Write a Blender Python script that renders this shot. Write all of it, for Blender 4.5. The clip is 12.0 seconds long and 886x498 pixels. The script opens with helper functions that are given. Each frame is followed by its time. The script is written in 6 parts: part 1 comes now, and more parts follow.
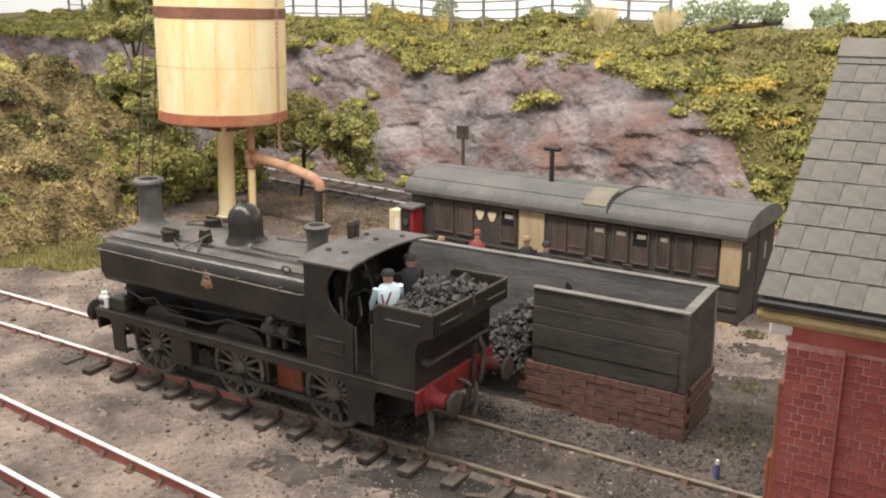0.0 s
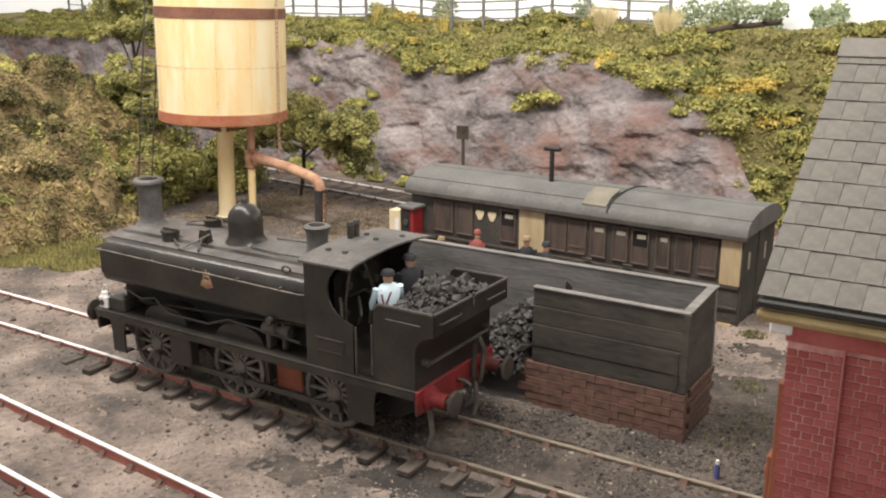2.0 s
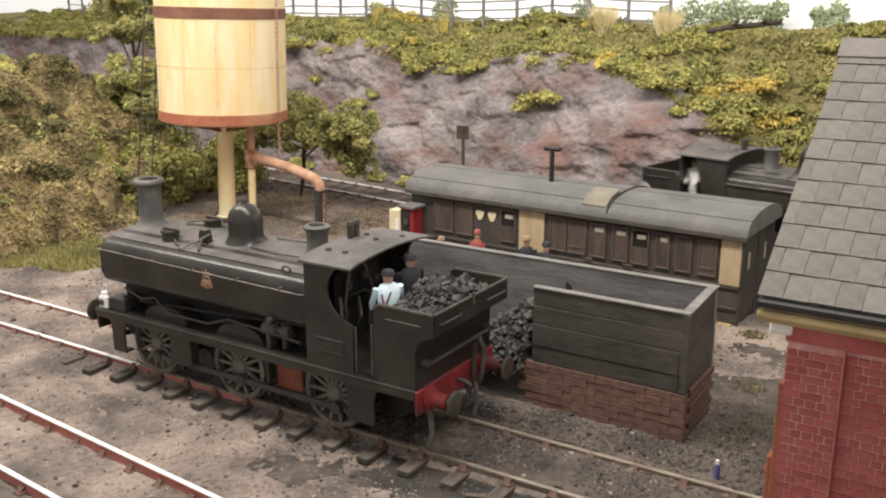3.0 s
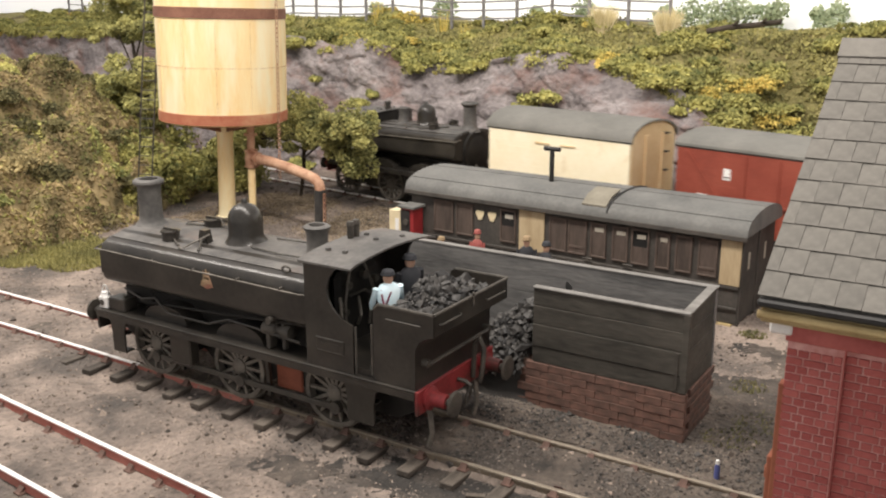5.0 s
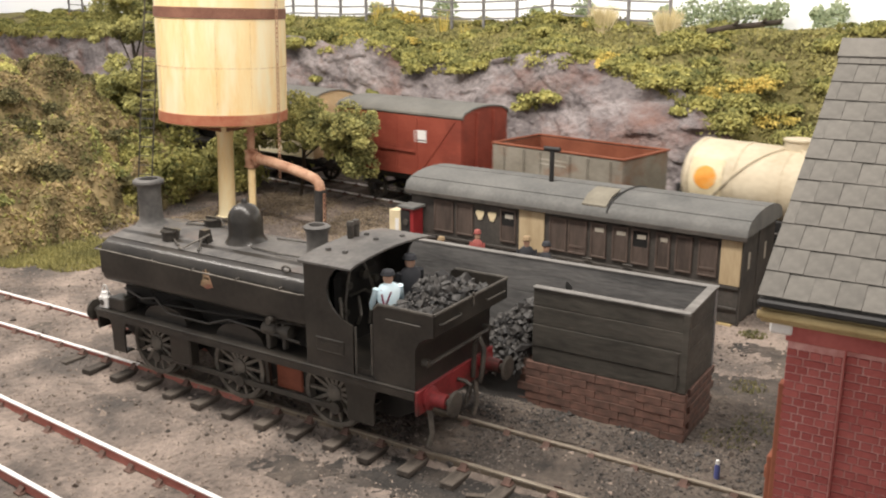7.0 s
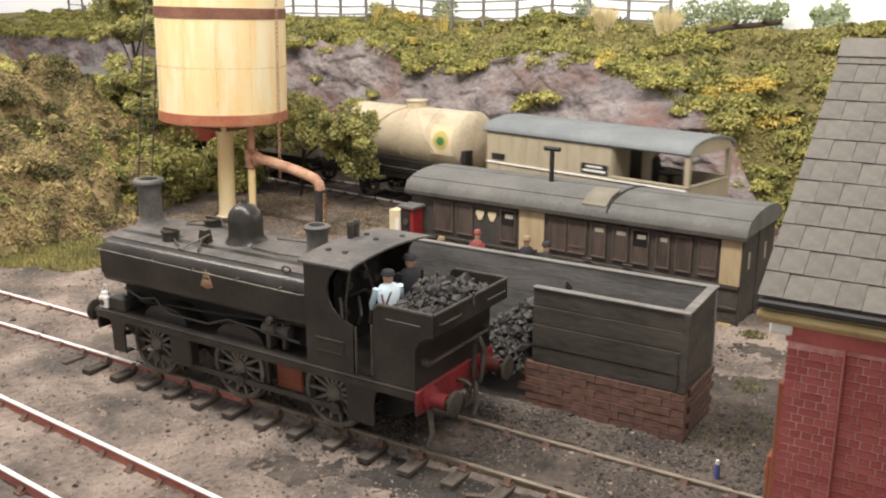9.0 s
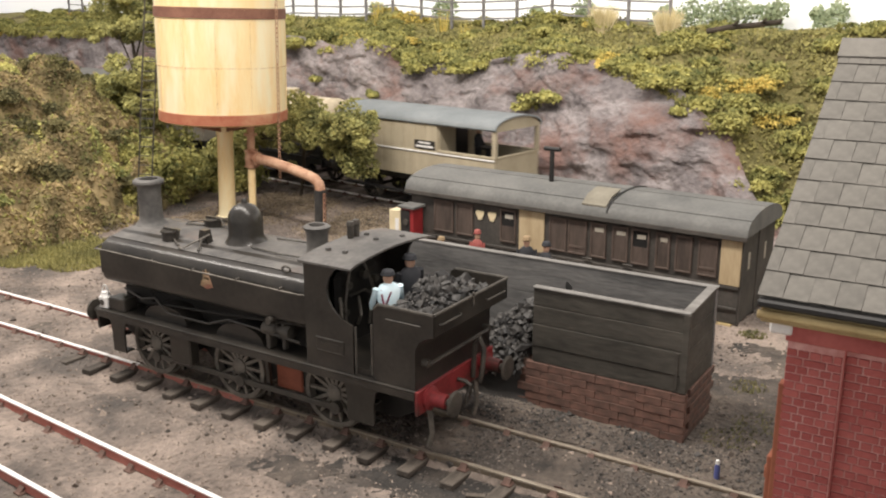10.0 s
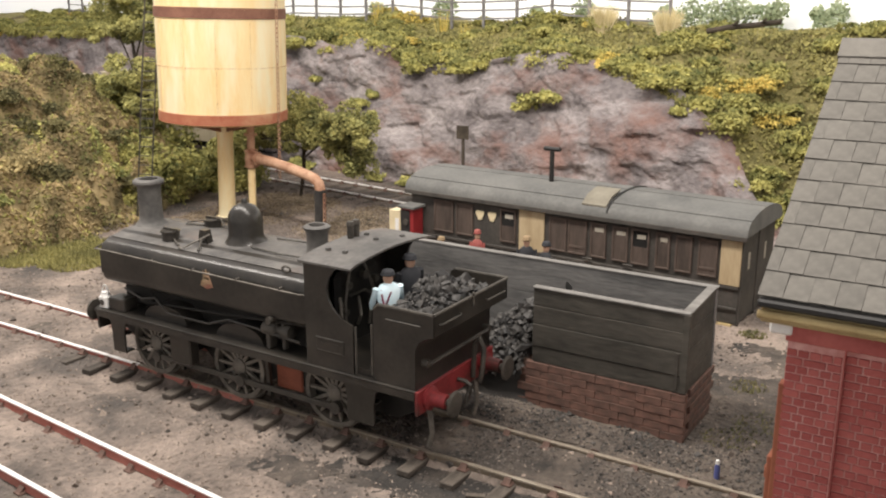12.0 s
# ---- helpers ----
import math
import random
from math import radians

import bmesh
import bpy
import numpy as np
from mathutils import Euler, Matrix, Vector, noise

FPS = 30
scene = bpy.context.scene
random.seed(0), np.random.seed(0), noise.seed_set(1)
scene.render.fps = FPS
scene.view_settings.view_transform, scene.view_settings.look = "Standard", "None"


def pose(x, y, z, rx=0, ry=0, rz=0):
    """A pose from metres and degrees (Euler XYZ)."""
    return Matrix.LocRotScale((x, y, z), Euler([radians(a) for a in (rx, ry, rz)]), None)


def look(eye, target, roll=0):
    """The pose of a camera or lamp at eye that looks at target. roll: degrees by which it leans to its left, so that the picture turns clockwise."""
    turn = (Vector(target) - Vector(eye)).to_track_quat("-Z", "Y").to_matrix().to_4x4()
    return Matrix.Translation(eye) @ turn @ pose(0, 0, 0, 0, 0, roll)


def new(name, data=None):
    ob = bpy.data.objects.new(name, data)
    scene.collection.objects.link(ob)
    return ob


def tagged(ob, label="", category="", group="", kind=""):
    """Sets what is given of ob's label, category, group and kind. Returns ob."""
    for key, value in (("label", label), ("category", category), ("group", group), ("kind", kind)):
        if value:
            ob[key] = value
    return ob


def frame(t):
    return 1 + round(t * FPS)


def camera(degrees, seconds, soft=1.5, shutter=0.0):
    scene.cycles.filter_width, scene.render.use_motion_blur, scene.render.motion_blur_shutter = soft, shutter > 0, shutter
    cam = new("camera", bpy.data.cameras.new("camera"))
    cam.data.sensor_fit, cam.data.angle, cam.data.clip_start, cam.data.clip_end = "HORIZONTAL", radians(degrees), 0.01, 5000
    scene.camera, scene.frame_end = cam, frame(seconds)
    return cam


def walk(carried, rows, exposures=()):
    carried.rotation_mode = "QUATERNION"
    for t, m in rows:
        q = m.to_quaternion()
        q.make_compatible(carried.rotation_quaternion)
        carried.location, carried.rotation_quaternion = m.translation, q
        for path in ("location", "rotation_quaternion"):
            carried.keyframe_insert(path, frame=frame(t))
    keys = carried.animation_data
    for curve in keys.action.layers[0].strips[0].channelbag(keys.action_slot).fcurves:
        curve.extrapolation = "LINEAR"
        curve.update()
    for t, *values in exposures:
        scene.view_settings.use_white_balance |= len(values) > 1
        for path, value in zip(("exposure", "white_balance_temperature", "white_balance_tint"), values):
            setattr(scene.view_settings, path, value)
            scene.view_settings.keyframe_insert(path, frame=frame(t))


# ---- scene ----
# A model railway at 1:43.5. All plan sizes below are in metres of the full-size
# original; S turns them into the true size of the model.
S = 1 / 43.5

cam = camera(51.1, 12.0, soft=2.1, shutter=0.5)
EYE = look(Vector((9.526, -12.248, 7.239)) * S, Vector((8.49, -10.621, 6.711)) * S, -0.2)
walk(cam, [(0.0, EYE), (12.0, EYE)])

# ---- light: a bright exhibition hall, pale backscene all round, strip lights over the layout
world = bpy.data.worlds.new("hall_light")
scene.world = world
world.use_nodes = True
world.node_tree.nodes["Background"].inputs[0].default_value = (1.0, 0.95, 0.93, 1)
world.node_tree.nodes["Background"].inputs[1].default_value = 0.69


def strip_light(x, y, z, tx, ty, w, h, watts):
    lamp = bpy.data.lights.new("strip_light", "AREA")
    lamp.shape, lamp.size, lamp.size_y, lamp.energy = "RECTANGLE", w * S, h * S, watts
    lamp.color = (1.0, 0.92, 0.845)
    ob = new("strip_light", lamp)
    ob.matrix_world = look(Vector((x, y, z)) * S, Vector((tx, ty, 0)) * S)
    return tagged(ob, "overhead strip light above the layout", "lamp")


strip_light(-6, -3, 27, -5, 8, 50, 4, 9.5)


# ---- materials
def mat(name, c1, c2=None, rough=0.7, metal=0.0, scale=2.0, fine=30.0, bump=0.3, c3=None, c3_at=0.62, stretch=(1, 1, 1),
        island=0.0, obj=0.0, spec=0.4, depth=0.02, lo=0.5, hi=0.95):
    m = bpy.data.materials.new(name)
    m.use_nodes = True
    nt = m.node_tree
    N, L = nt.nodes, nt.links
    b = N["Principled BSDF"]
    tc = N.new("ShaderNodeTexCoord")
    mp = N.new("ShaderNodeMapping")
    mp.inputs["Scale"].default_value = [a / S for a in stretch]
    L.new(tc.outputs["Object"], mp.inputs["Vector"])
    n1, n2 = N.new("ShaderNodeTexNoise"), N.new("ShaderNodeTexNoise")
    for n, s in ((n1, scale), (n2, fine)):
        n.inputs["Scale"].default_value = s
        n.inputs["Detail"].default_value = 6
        L.new(mp.outputs[0], n.inputs["Vector"])
    c2 = c2 or tuple(a * 0.75 for a in c1)
    add = N.new("ShaderNodeMath")
    add.operation = "MULTIPLY_ADD"
    L.new(n2.outputs["Fac"], add.inputs[0])
    add.inputs[1].default_value = 0.45
    L.new(n1.outputs["Fac"], add.inputs[2])
    last = add.outputs[0]
    if island or obj:
        if island:
            g = N.new("ShaderNodeNewGeometry").outputs["Random Per Island"]
        else:
            g = N.new("ShaderNodeObjectInfo").outputs["Random"]
        a2 = N.new("ShaderNodeMath")
        a2.operation = "MULTIPLY_ADD"
        L.new(g, a2.inputs[0])
        a2.inputs[1].default_value = island or obj
        L.new(last, a2.inputs[2])
        a3 = N.new("ShaderNodeMath")
        a3.operation = "SUBTRACT"
        L.new(a2.outputs[0], a3.inputs[0])
        a3.inputs[1].default_value = (island or obj) / 2
        last = a3.outputs[0]
    r = N.new("ShaderNodeValToRGB")
    r.color_ramp.elements[0].position, r.color_ramp.elements[1].position = lo, hi
    r.color_ramp.elements[0].color, r.color_ramp.elements[1].color = (*c1, 1), (*c2, 1)
    L.new(last, r.inputs["Fac"])
    col = r.outputs["Color"]
    if c3:
        n3 = N.new("ShaderNodeTexNoise")
        n3.inputs["Scale"].default_value = scale * 0.6
        n3.inputs["Detail"].default_value = 8
        n3.inputs["Roughness"].default_value = 0.65
        off = N.new("ShaderNodeVectorMath")
        off.inputs[1].default_value = (13.1, 7.7, 3.3)
        L.new(mp.outputs[0], off.inputs[0])
        L.new(off.outputs[0], n3.inputs["Vector"])
        r3 = N.new("ShaderNodeValToRGB")
        r3.color_ramp.elements[0].position, r3.color_ramp.elements[1].position = c3_at - 0.08, c3_at + 0.08
        L.new(n3.outputs["Fac"], r3.inputs["Fac"])
        mx = N.new("ShaderNodeMixRGB")
        L.new(r3.outputs["Color"], mx.inputs["Fac"])
        L.new(col, mx.inputs[1])
        mx.inputs[2].default_value = (*c3, 1)
        col = mx.outputs[0]
    L.new(col, b.inputs["Base Color"])
    b.inputs["Roughness"].default_value, b.inputs["Metallic"].default_value = rough, metal
    b.inputs["Specular IOR Level"].default_value = spec
    if bump:
        bp = N.new("ShaderNodeBump")
        bp.inputs["Strength"].default_value, bp.inputs["Distance"].default_value = bump, depth * S
        L.new(n2.outputs["Fac"], bp.inputs["Height"])
        L.new(bp.outputs[0], b.inputs["Normal"])
    return m


ASH = mat("ash_ballast", (0.095, 0.079, 0.068), (0.37, 0.30, 0.25), 0.95, scale=0.6, fine=9, bump=1.0, c3=(0.08, 0.071, 0.064), c3_at=0.55, depth=0.12)
GRIT = mat("loose_grit", (0.10, 0.083, 0.07), (0.32, 0.262, 0.216), 0.95, scale=1, fine=30, bump=0.4, island=0.7)
ROCK = mat("painted_rock", (0.135, 0.118, 0.118), (0.45, 0.405, 0.395), 0.9, scale=1.1, fine=8, bump=0.9, c3=(0.245, 0.155, 0.132), c3_at=0.565, stretch=(0.6, 1, 0.8), depth=0.13, lo=0.53, hi=1.0)
TURF = mat("turf_mat", (0.17, 0.157, 0.062), (0.43, 0.375, 0.15), 0.95, scale=0.8, fine=14, bump=1.0, c3=(0.14, 0.10, 0.05), depth=0.15)
BUSH = mat("foam_foliage", (0.08, 0.098, 0.032), (0.54, 0.50, 0.165), 0.9, scale=0.8, fine=3, bump=0.5, island=0.14, lo=0.52, hi=0.95)
DRYBUSH = mat("dry_foliage", (0.072, 0.060, 0.027), (0.50, 0.38, 0.195), 0.9, scale=0.8, fine=3.5, bump=0.5, island=0.10, lo=0.52, hi=0.97, c3=(0.15, 0.14, 0.055), c3_at=0.58)
GRASSMAT = mat("scruffy_grass", (0.15, 0.145, 0.055), (0.42, 0.38, 0.14), 0.95, scale=0.5, fine=8, bump=0.4, island=0.35)
CINDER = mat("trodden_cinders", (0.046, 0.039, 0.034), (0.165, 0.136, 0.111), 0.95, scale=0.9, fine=8, bump=1.0, c3=(0.036, 0.033, 0.03), c3_at=0.53, depth=0.1)
STUBBLE = mat("dry_stubble", (0.12, 0.095, 0.066), (0.35, 0.28, 0.195), 0.95, scale=0.8, fine=10, bump=0.3, island=0.5)
WEEDS = mat("mossy_weeds", (0.07, 0.075, 0.03), (0.22, 0.205, 0.085), 0.9, scale=1.0, fine=8, bump=0.3, island=0.4)
CHAIRIRON = mat("rusty_chair_iron", (0.07, 0.044, 0.036), (0.15, 0.09, 0.07), 0.85, scale=3, fine=20)
DUST = mat("coal_dust", (0.045, 0.041, 0.038), (0.15, 0.13, 0.112), 0.9, scale=1, fine=20, island=0.6)
GORSE = mat("yellow_blossom", (0.32, 0.28, 0.07), (0.76, 0.58, 0.16), 0.9, scale=0.8, fine=8, bump=0.4, island=0.7)
TREELEAF = mat("tree_foliage", (0.10, 0.11, 0.04), (0.50, 0.47, 0.17), 0.9, scale=0.8, fine=5, bump=0.5, island=0.25, lo=0.5, hi=0.9)
PALEGRASS = mat("pale_grass", (0.62, 0.52, 0.27), (0.88, 0.78, 0.50), 0.9, scale=2, fine=20, island=0.4)
BARK = mat("bark", (0.035, 0.028, 0.02), (0.10, 0.08, 0.06), 0.95, scale=3, fine=20, bump=0.8)
# far trees: haze and overexposure are mixed into the pale green itself
FARTREE = mat("hazed_tree_foliage", (0.26, 0.33, 0.20), (0.50, 0.55, 0.36), 0.95, scale=1, fine=8, island=0.3)
BLACK = mat("weathered_black", (0.017, 0.0158, 0.014), (0.048, 0.043, 0.036), 0.28, scale=1.2, fine=12, bump=0.12, c3=(0.05, 0.042, 0.034), c3_at=0.68)
# deeper black paints in the shade under the tanks and inside the cab
SHADEBLACK = mat("shaded_black", (0.007, 0.0066, 0.006), (0.020, 0.018, 0.015), 0.6, scale=2, fine=12, bump=0.15)
BLACKTOP = mat("greyed_black", (0.052, 0.050, 0.048), (0.145, 0.137, 0.126), 0.6, scale=1.4, fine=12, bump=0.2, c3=(0.125, 0.092, 0.075), c3_at=0.66)
DULLIRON = mat("dull_iron", (0.03, 0.028, 0.024), (0.085, 0.075, 0.062), 0.6, scale=4, fine=30, bump=0.3)
# near-white and barely metallic: the rail heads' shine is put into the colour
STEEL = mat("shine_white_steel", (0.78, 0.75, 0.72), (0.92, 0.90, 0.88), 0.45, 0.1, scale=2, fine=40, bump=0.05)
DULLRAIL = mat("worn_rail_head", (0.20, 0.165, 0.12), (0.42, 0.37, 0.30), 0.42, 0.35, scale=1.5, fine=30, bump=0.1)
RUST = mat("rusty_rail_side", (0.30, 0.085, 0.065), (0.46, 0.19, 0.15), 0.85, scale=2, fine=20, bump=0.3, c3=(0.22, 0.12, 0.085), c3_at=0.62)
DULLWEB = mat("dull_rail_side", (0.11, 0.085, 0.06), (0.22, 0.175, 0.125), 0.8, scale=2, fine=20, bump=0.3)
SLEEPER = mat("stained_timber", (0.05, 0.042, 0.035), (0.16, 0.135, 0.11), 0.9, scale=2, fine=14, bump=0.6, stretch=(3, 0.6, 3), obj=0.3)
WHEELIRON = mat("dusty_wheel_iron", (0.075, 0.068, 0.057), (0.19, 0.17, 0.142), 0.65, scale=3, fine=24, bump=0.3)
HATCH = mat("tan_felt_patch", (0.17, 0.155, 0.12), (0.25, 0.23, 0.18), 0.85, scale=2, fine=12)
RIVET = mat("rusty_rivet", (0.42, 0.26, 0.13), (0.62, 0.44, 0.24), 0.7, bump=0)
BEAMRED = mat("red_paint", (0.15, 0.014, 0.018), (0.27, 0.036, 0.036), 0.5, scale=2, fine=16, bump=0.1, c3=(0.05, 0.022, 0.018), c3_at=0.55)
SPRINGRED = mat("rust_red_paint", (0.20, 0.06, 0.035), (0.28, 0.09, 0.05), 0.7, scale=3, fine=16)
COAL = mat("coal", (0.016, 0.0155, 0.015), (0.07, 0.066, 0.061), 0.55, scale=3, fine=18, bump=0.5, island=0.7)
# back wall boards: weathered grey, paled for the light falling on their inner face
TARLIT = mat("lit_weathered_boards", (0.085, 0.084, 0.082), (0.20, 0.195, 0.186), 0.85, scale=0.9, fine=7, bump=0.5, stretch=(0.6, 1, 2.6), c3=(0.27, 0.255, 0.235), c3_at=0.69, obj=0.1)
TARWOOD = mat("tarred_boards", (0.030, 0.0285, 0.0235), (0.088, 0.080, 0.066), 0.8, scale=0.9, fine=6, bump=0.5, stretch=(0.7, 1, 2.0), c3=(0.125, 0.113, 0.096), c3_at=0.69, obj=0.2)
TARTOP = mat("worn_board_edge", (0.12, 0.115, 0.105), (0.24, 0.23, 0.215), 0.85, scale=2, fine=12, bump=0.4, stretch=(0.6, 2, 2))
SOOTBRICK = mat("sooty_brick", (0.066, 0.046, 0.038), (0.235, 0.125, 0.094), 0.9, scale=1.6, fine=8, bump=0.7, c3=(0.066, 0.053, 0.045), c3_at=0.51, obj=0.12)
SOOTMORTAR = mat("sooty_mortar", (0.06, 0.042, 0.034), (0.15, 0.09, 0.068), 0.95, scale=1.5, fine=14, bump=0.4)
REDBRICK = mat("red_brick", (0.30, 0.066, 0.060), (0.47, 0.135, 0.118), 0.8, scale=1.2, fine=16, bump=0.35, c3=(0.20, 0.055, 0.05), c3_at=0.62, obj=0.3)
MORTAR = mat("pink_mortar", (0.40, 0.14, 0.125), (0.74, 0.46, 0.42), 0.9, scale=1.6, fine=16, bump=0.3)
SLATE = mat("grey_slate", (0.10, 0.094, 0.083), (0.185, 0.174, 0.152), 0.8, scale=1.6, fine=7, bump=0.7, c3=(0.062, 0.06, 0.056), c3_at=0.60, obj=0.12)
SLATEDARK = mat("slate_underlay", (0.10, 0.098, 0.09), (0.15, 0.145, 0.13), 0.9)
OCHRE = mat("ochre_paint", (0.30, 0.22, 0.10), (0.46, 0.36, 0.18), 0.7, scale=2, fine=14, bump=0.3, c3=(0.15, 0.10, 0.05), c3_at=0.63)
CREAM = mat("cream_tank_paint", (0.86, 0.61, 0.28), (0.93, 0.77, 0.45), 0.55, scale=0.9, fine=9, bump=0.1, stretch=(2.2, 2.2, 0.4), c3=(0.90, 0.80, 0.54), c3_at=0.55)
TANKRUST = mat("rust_brown_band", (0.36, 0.10, 0.055), (0.46, 0.20, 0.11), 0.7, scale=1.5, fine=12, bump=0.2, c3=(0.52, 0.30, 0.17), c3_at=0.60)
TANKBAND = mat("dark_brown_band", (0.17, 0.075, 0.05), (0.27, 0.13, 0.085), 0.7, scale=1.5, fine=12, bump=0.2)
PIPE = mat("flaking_pipe_paint", (0.34, 0.17, 0.10), (0.56, 0.36, 0.24), 0.75, scale=1.8, fine=12, bump=0.3, c3=(0.24, 0.10, 0.055), c3_at=0.58)
CANVAS = mat("black_canvas", (0.02, 0.019, 0.018), (0.05, 0.046, 0.042), 0.85, scale=3, fine=18, bump=0.4)
ROOFGREY = mat("grey_roof_felt", (0.10, 0.101, 0.096), (0.175, 0.174, 0.162), 0.8, scale=0.8, fine=12, bump=0.25, c3=(0.17, 0.165, 0.15), c3_at=0.66)
COACH = mat("faded_dark_coach_paint", (0.040, 0.037, 0.033), (0.088, 0.078, 0.067), 0.75, scale=1.4, fine=12, bump=0.25)
PANEL = mat("faded_brown_panel", (0.05, 0.038, 0.031), (0.10, 0.074, 0.06), 0.75, scale=1.6, fine=10, bump=0.2, stretch=(3, 3, 0.6), obj=0.25)
PANELFRAME = mat("brown_moulding", (0.062, 0.046, 0.038), (0.12, 0.088, 0.07), 0.7, scale=2, fine=12, bump=0.2)
VENT = mat("dusty_ventilator_paint", (0.10, 0.085, 0.072), (0.19, 0.165, 0.14), 0.75, scale=3, fine=14, bump=0.2)
BUFF = mat("buff_paint", (0.36, 0.27, 0.155), (0.50, 0.40, 0.25), 0.75, scale=1.2, fine=10, bump=0.2, stretch=(3, 3, 0.5))
GHOST = mat("pale_flaked_patch", (0.30, 0.27, 0.22), (0.45, 0.42, 0.35), 0.8)
DARKBUSH = mat("dark_olive_foliage", (0.040, 0.042, 0.018), (0.20, 0.175, 0.075), 0.9, scale=1.0, fine=5, bump=0.5, island=0.2)
STRAWBUSH = mat("straw_foliage", (0.12, 0.10, 0.045), (0.50, 0.40, 0.19), 0.9, scale=1.0, fine=5, bump=0.5, island=0.25)
DARKVOID = mat("painted_dark_interior", (0.006, 0.006, 0.006), (0.012, 0.011, 0.01), 0.9, bump=0)
VANCREAM = mat("pale_van_paint", (0.86, 0.76, 0.53), (0.92, 0.84, 0.64), 0.6, scale=1.2, fine=10, bump=0.15, c3=(0.70, 0.56, 0.34), c3_at=0.66)
VANEND = mat("buff_van_end", (0.60, 0.42, 0.22), (0.72, 0.56, 0.34), 0.65, scale=1.2, fine=10, bump=0.15)
BAUXITE = mat("red_brown_van_paint", (0.22, 0.042, 0.025), (0.30, 0.07, 0.042), 0.65, scale=1.0, fine=10, bump=0.15, c3=(0.17, 0.035, 0.022))
VANROOF = mat("van_roof_grey", (0.13, 0.128, 0.115), (0.20, 0.195, 0.175), 0.8, scale=1, fine=12, bump=0.15)
BLUEROOF = mat("blue_grey_roof", (0.165, 0.185, 0.19), (0.245, 0.265, 0.27), 0.75, scale=1, fine=12, bump=0.15)
WAGONGREY = mat("grey_wagon_paint", (0.19, 0.17, 0.135), (0.30, 0.275, 0.225), 0.7, scale=1, fine=10, bump=0.2, c3=(0.20, 0.09, 0.045), c3_at=0.63)
RUSTIN = mat("rusty_interior", (0.17, 0.05, 0.025), (0.27, 0.095, 0.05), 0.9, scale=1, fine=10, bump=0.3)
BRAKEGREY = mat("buff_grey_paint", (0.36, 0.31, 0.215), (0.47, 0.41, 0.295), 0.7, scale=1, fine=10, bump=0.15, stretch=(2.5, 1, 0.6))
TANKER = mat("dirty_cream_tanker", (0.44, 0.37, 0.25), (0.66, 0.58, 0.43), 0.55, scale=0.8, fine=8, bump=0.1, c3=(0.36, 0.28, 0.18), c3_at=0.64)
WHITE = mat("white_paint", (0.72, 0.71, 0.68), (0.84, 0.83, 0.80), 0.5, bump=0.1)
SIGNBLACK = mat("black_sign_paint", (0.012, 0.012, 0.012), (0.03, 0.028, 0.026), 0.5, bump=0)
ORANGE = mat("orange_disc", (0.70, 0.27, 0.04), (0.82, 0.40, 0.08), 0.5, bump=0, scale=3, c3=(0.66, 0.42, 0.18), c3_at=0.6)
YELLOW = mat("yellow_paint", (0.42, 0.36, 0.10), (0.56, 0.48, 0.17), 0.6, bump=0)
GREEN = mat("green_paint", (0.05, 0.16, 0.05), (0.08, 0.22, 0.07), 0.5, bump=0)
BRASS = mat("gold_emblem", (0.28, 0.185, 0.10), (0.46, 0.34, 0.21), 0.6, 0.0, scale=6, fine=20, c3=(0.30, 0.12, 0.085), c3_at=0.58)
SHIRT = mat("pale_blue_cloth", (0.66, 0.88, 0.97), (0.82, 0.95, 0.99), 0.8, bump=0.1)
BRACES = mat("dark_red_cloth", (0.16, 0.02, 0.05), (0.22, 0.04, 0.08), 0.8, bump=0)
DARKCLOTH = mat("dark_cloth", (0.018, 0.019, 0.023), (0.045, 0.047, 0.052), 0.85, bump=0.1)
SKIN = mat("painted_flesh", (0.50, 0.30, 0.21), (0.60, 0.39, 0.28), 0.6, bump=0)
REDCLOTH = mat("dull_red_cloth", (0.22, 0.045, 0.04), (0.38, 0.12, 0.10), 0.7, bump=0)
TAN = mat("tan_cloth", (0.24, 0.17, 0.095), (0.33, 0.24, 0.14), 0.8, bump=0)
BLUE = mat("blue_paint", (0.07, 0.085, 0.25), (0.13, 0.15, 0.36), 0.5, bump=0)
# weathered timber grey, lifted paler to stand in for skyline haze
FENCEWOOD = mat("hazed_fence_timber", (0.15, 0.145, 0.142), (0.30, 0.29, 0.282), 0.9, scale=3, fine=20, bump=0.4)
ORANGEBROWN = mat("orange_brown_door_paint", (0.24, 0.075, 0.04), (0.34, 0.12, 0.065), 0.7, scale=1.5, fine=12, bump=0.2)
REDBOX = mat("dark_red_paint", (0.22, 0.015, 0.02), (0.30, 0.03, 0.03), 0.5, bump=0.1)
BACKGLOW = mat("glowing_sky_paint", (0.80, 0.81, 0.81), (0.86, 0.86, 0.85), 0.9, scale=0.05, fine=0.3, bump=0)
# emission lets the backscene board glow by itself to reach an overexposed white
BACKGLOW.node_tree.nodes["Principled BSDF"].inputs["Emission Color"].default_value = (1, 0.99, 0.97, 1)
BACKGLOW.node_tree.nodes["Principled BSDF"].inputs["Emission Strength"].default_value = 0.45
PALECREAM = mat("cream_board", (0.62, 0.52, 0.32), (0.74, 0.65, 0.45), 0.7, bump=0.1)


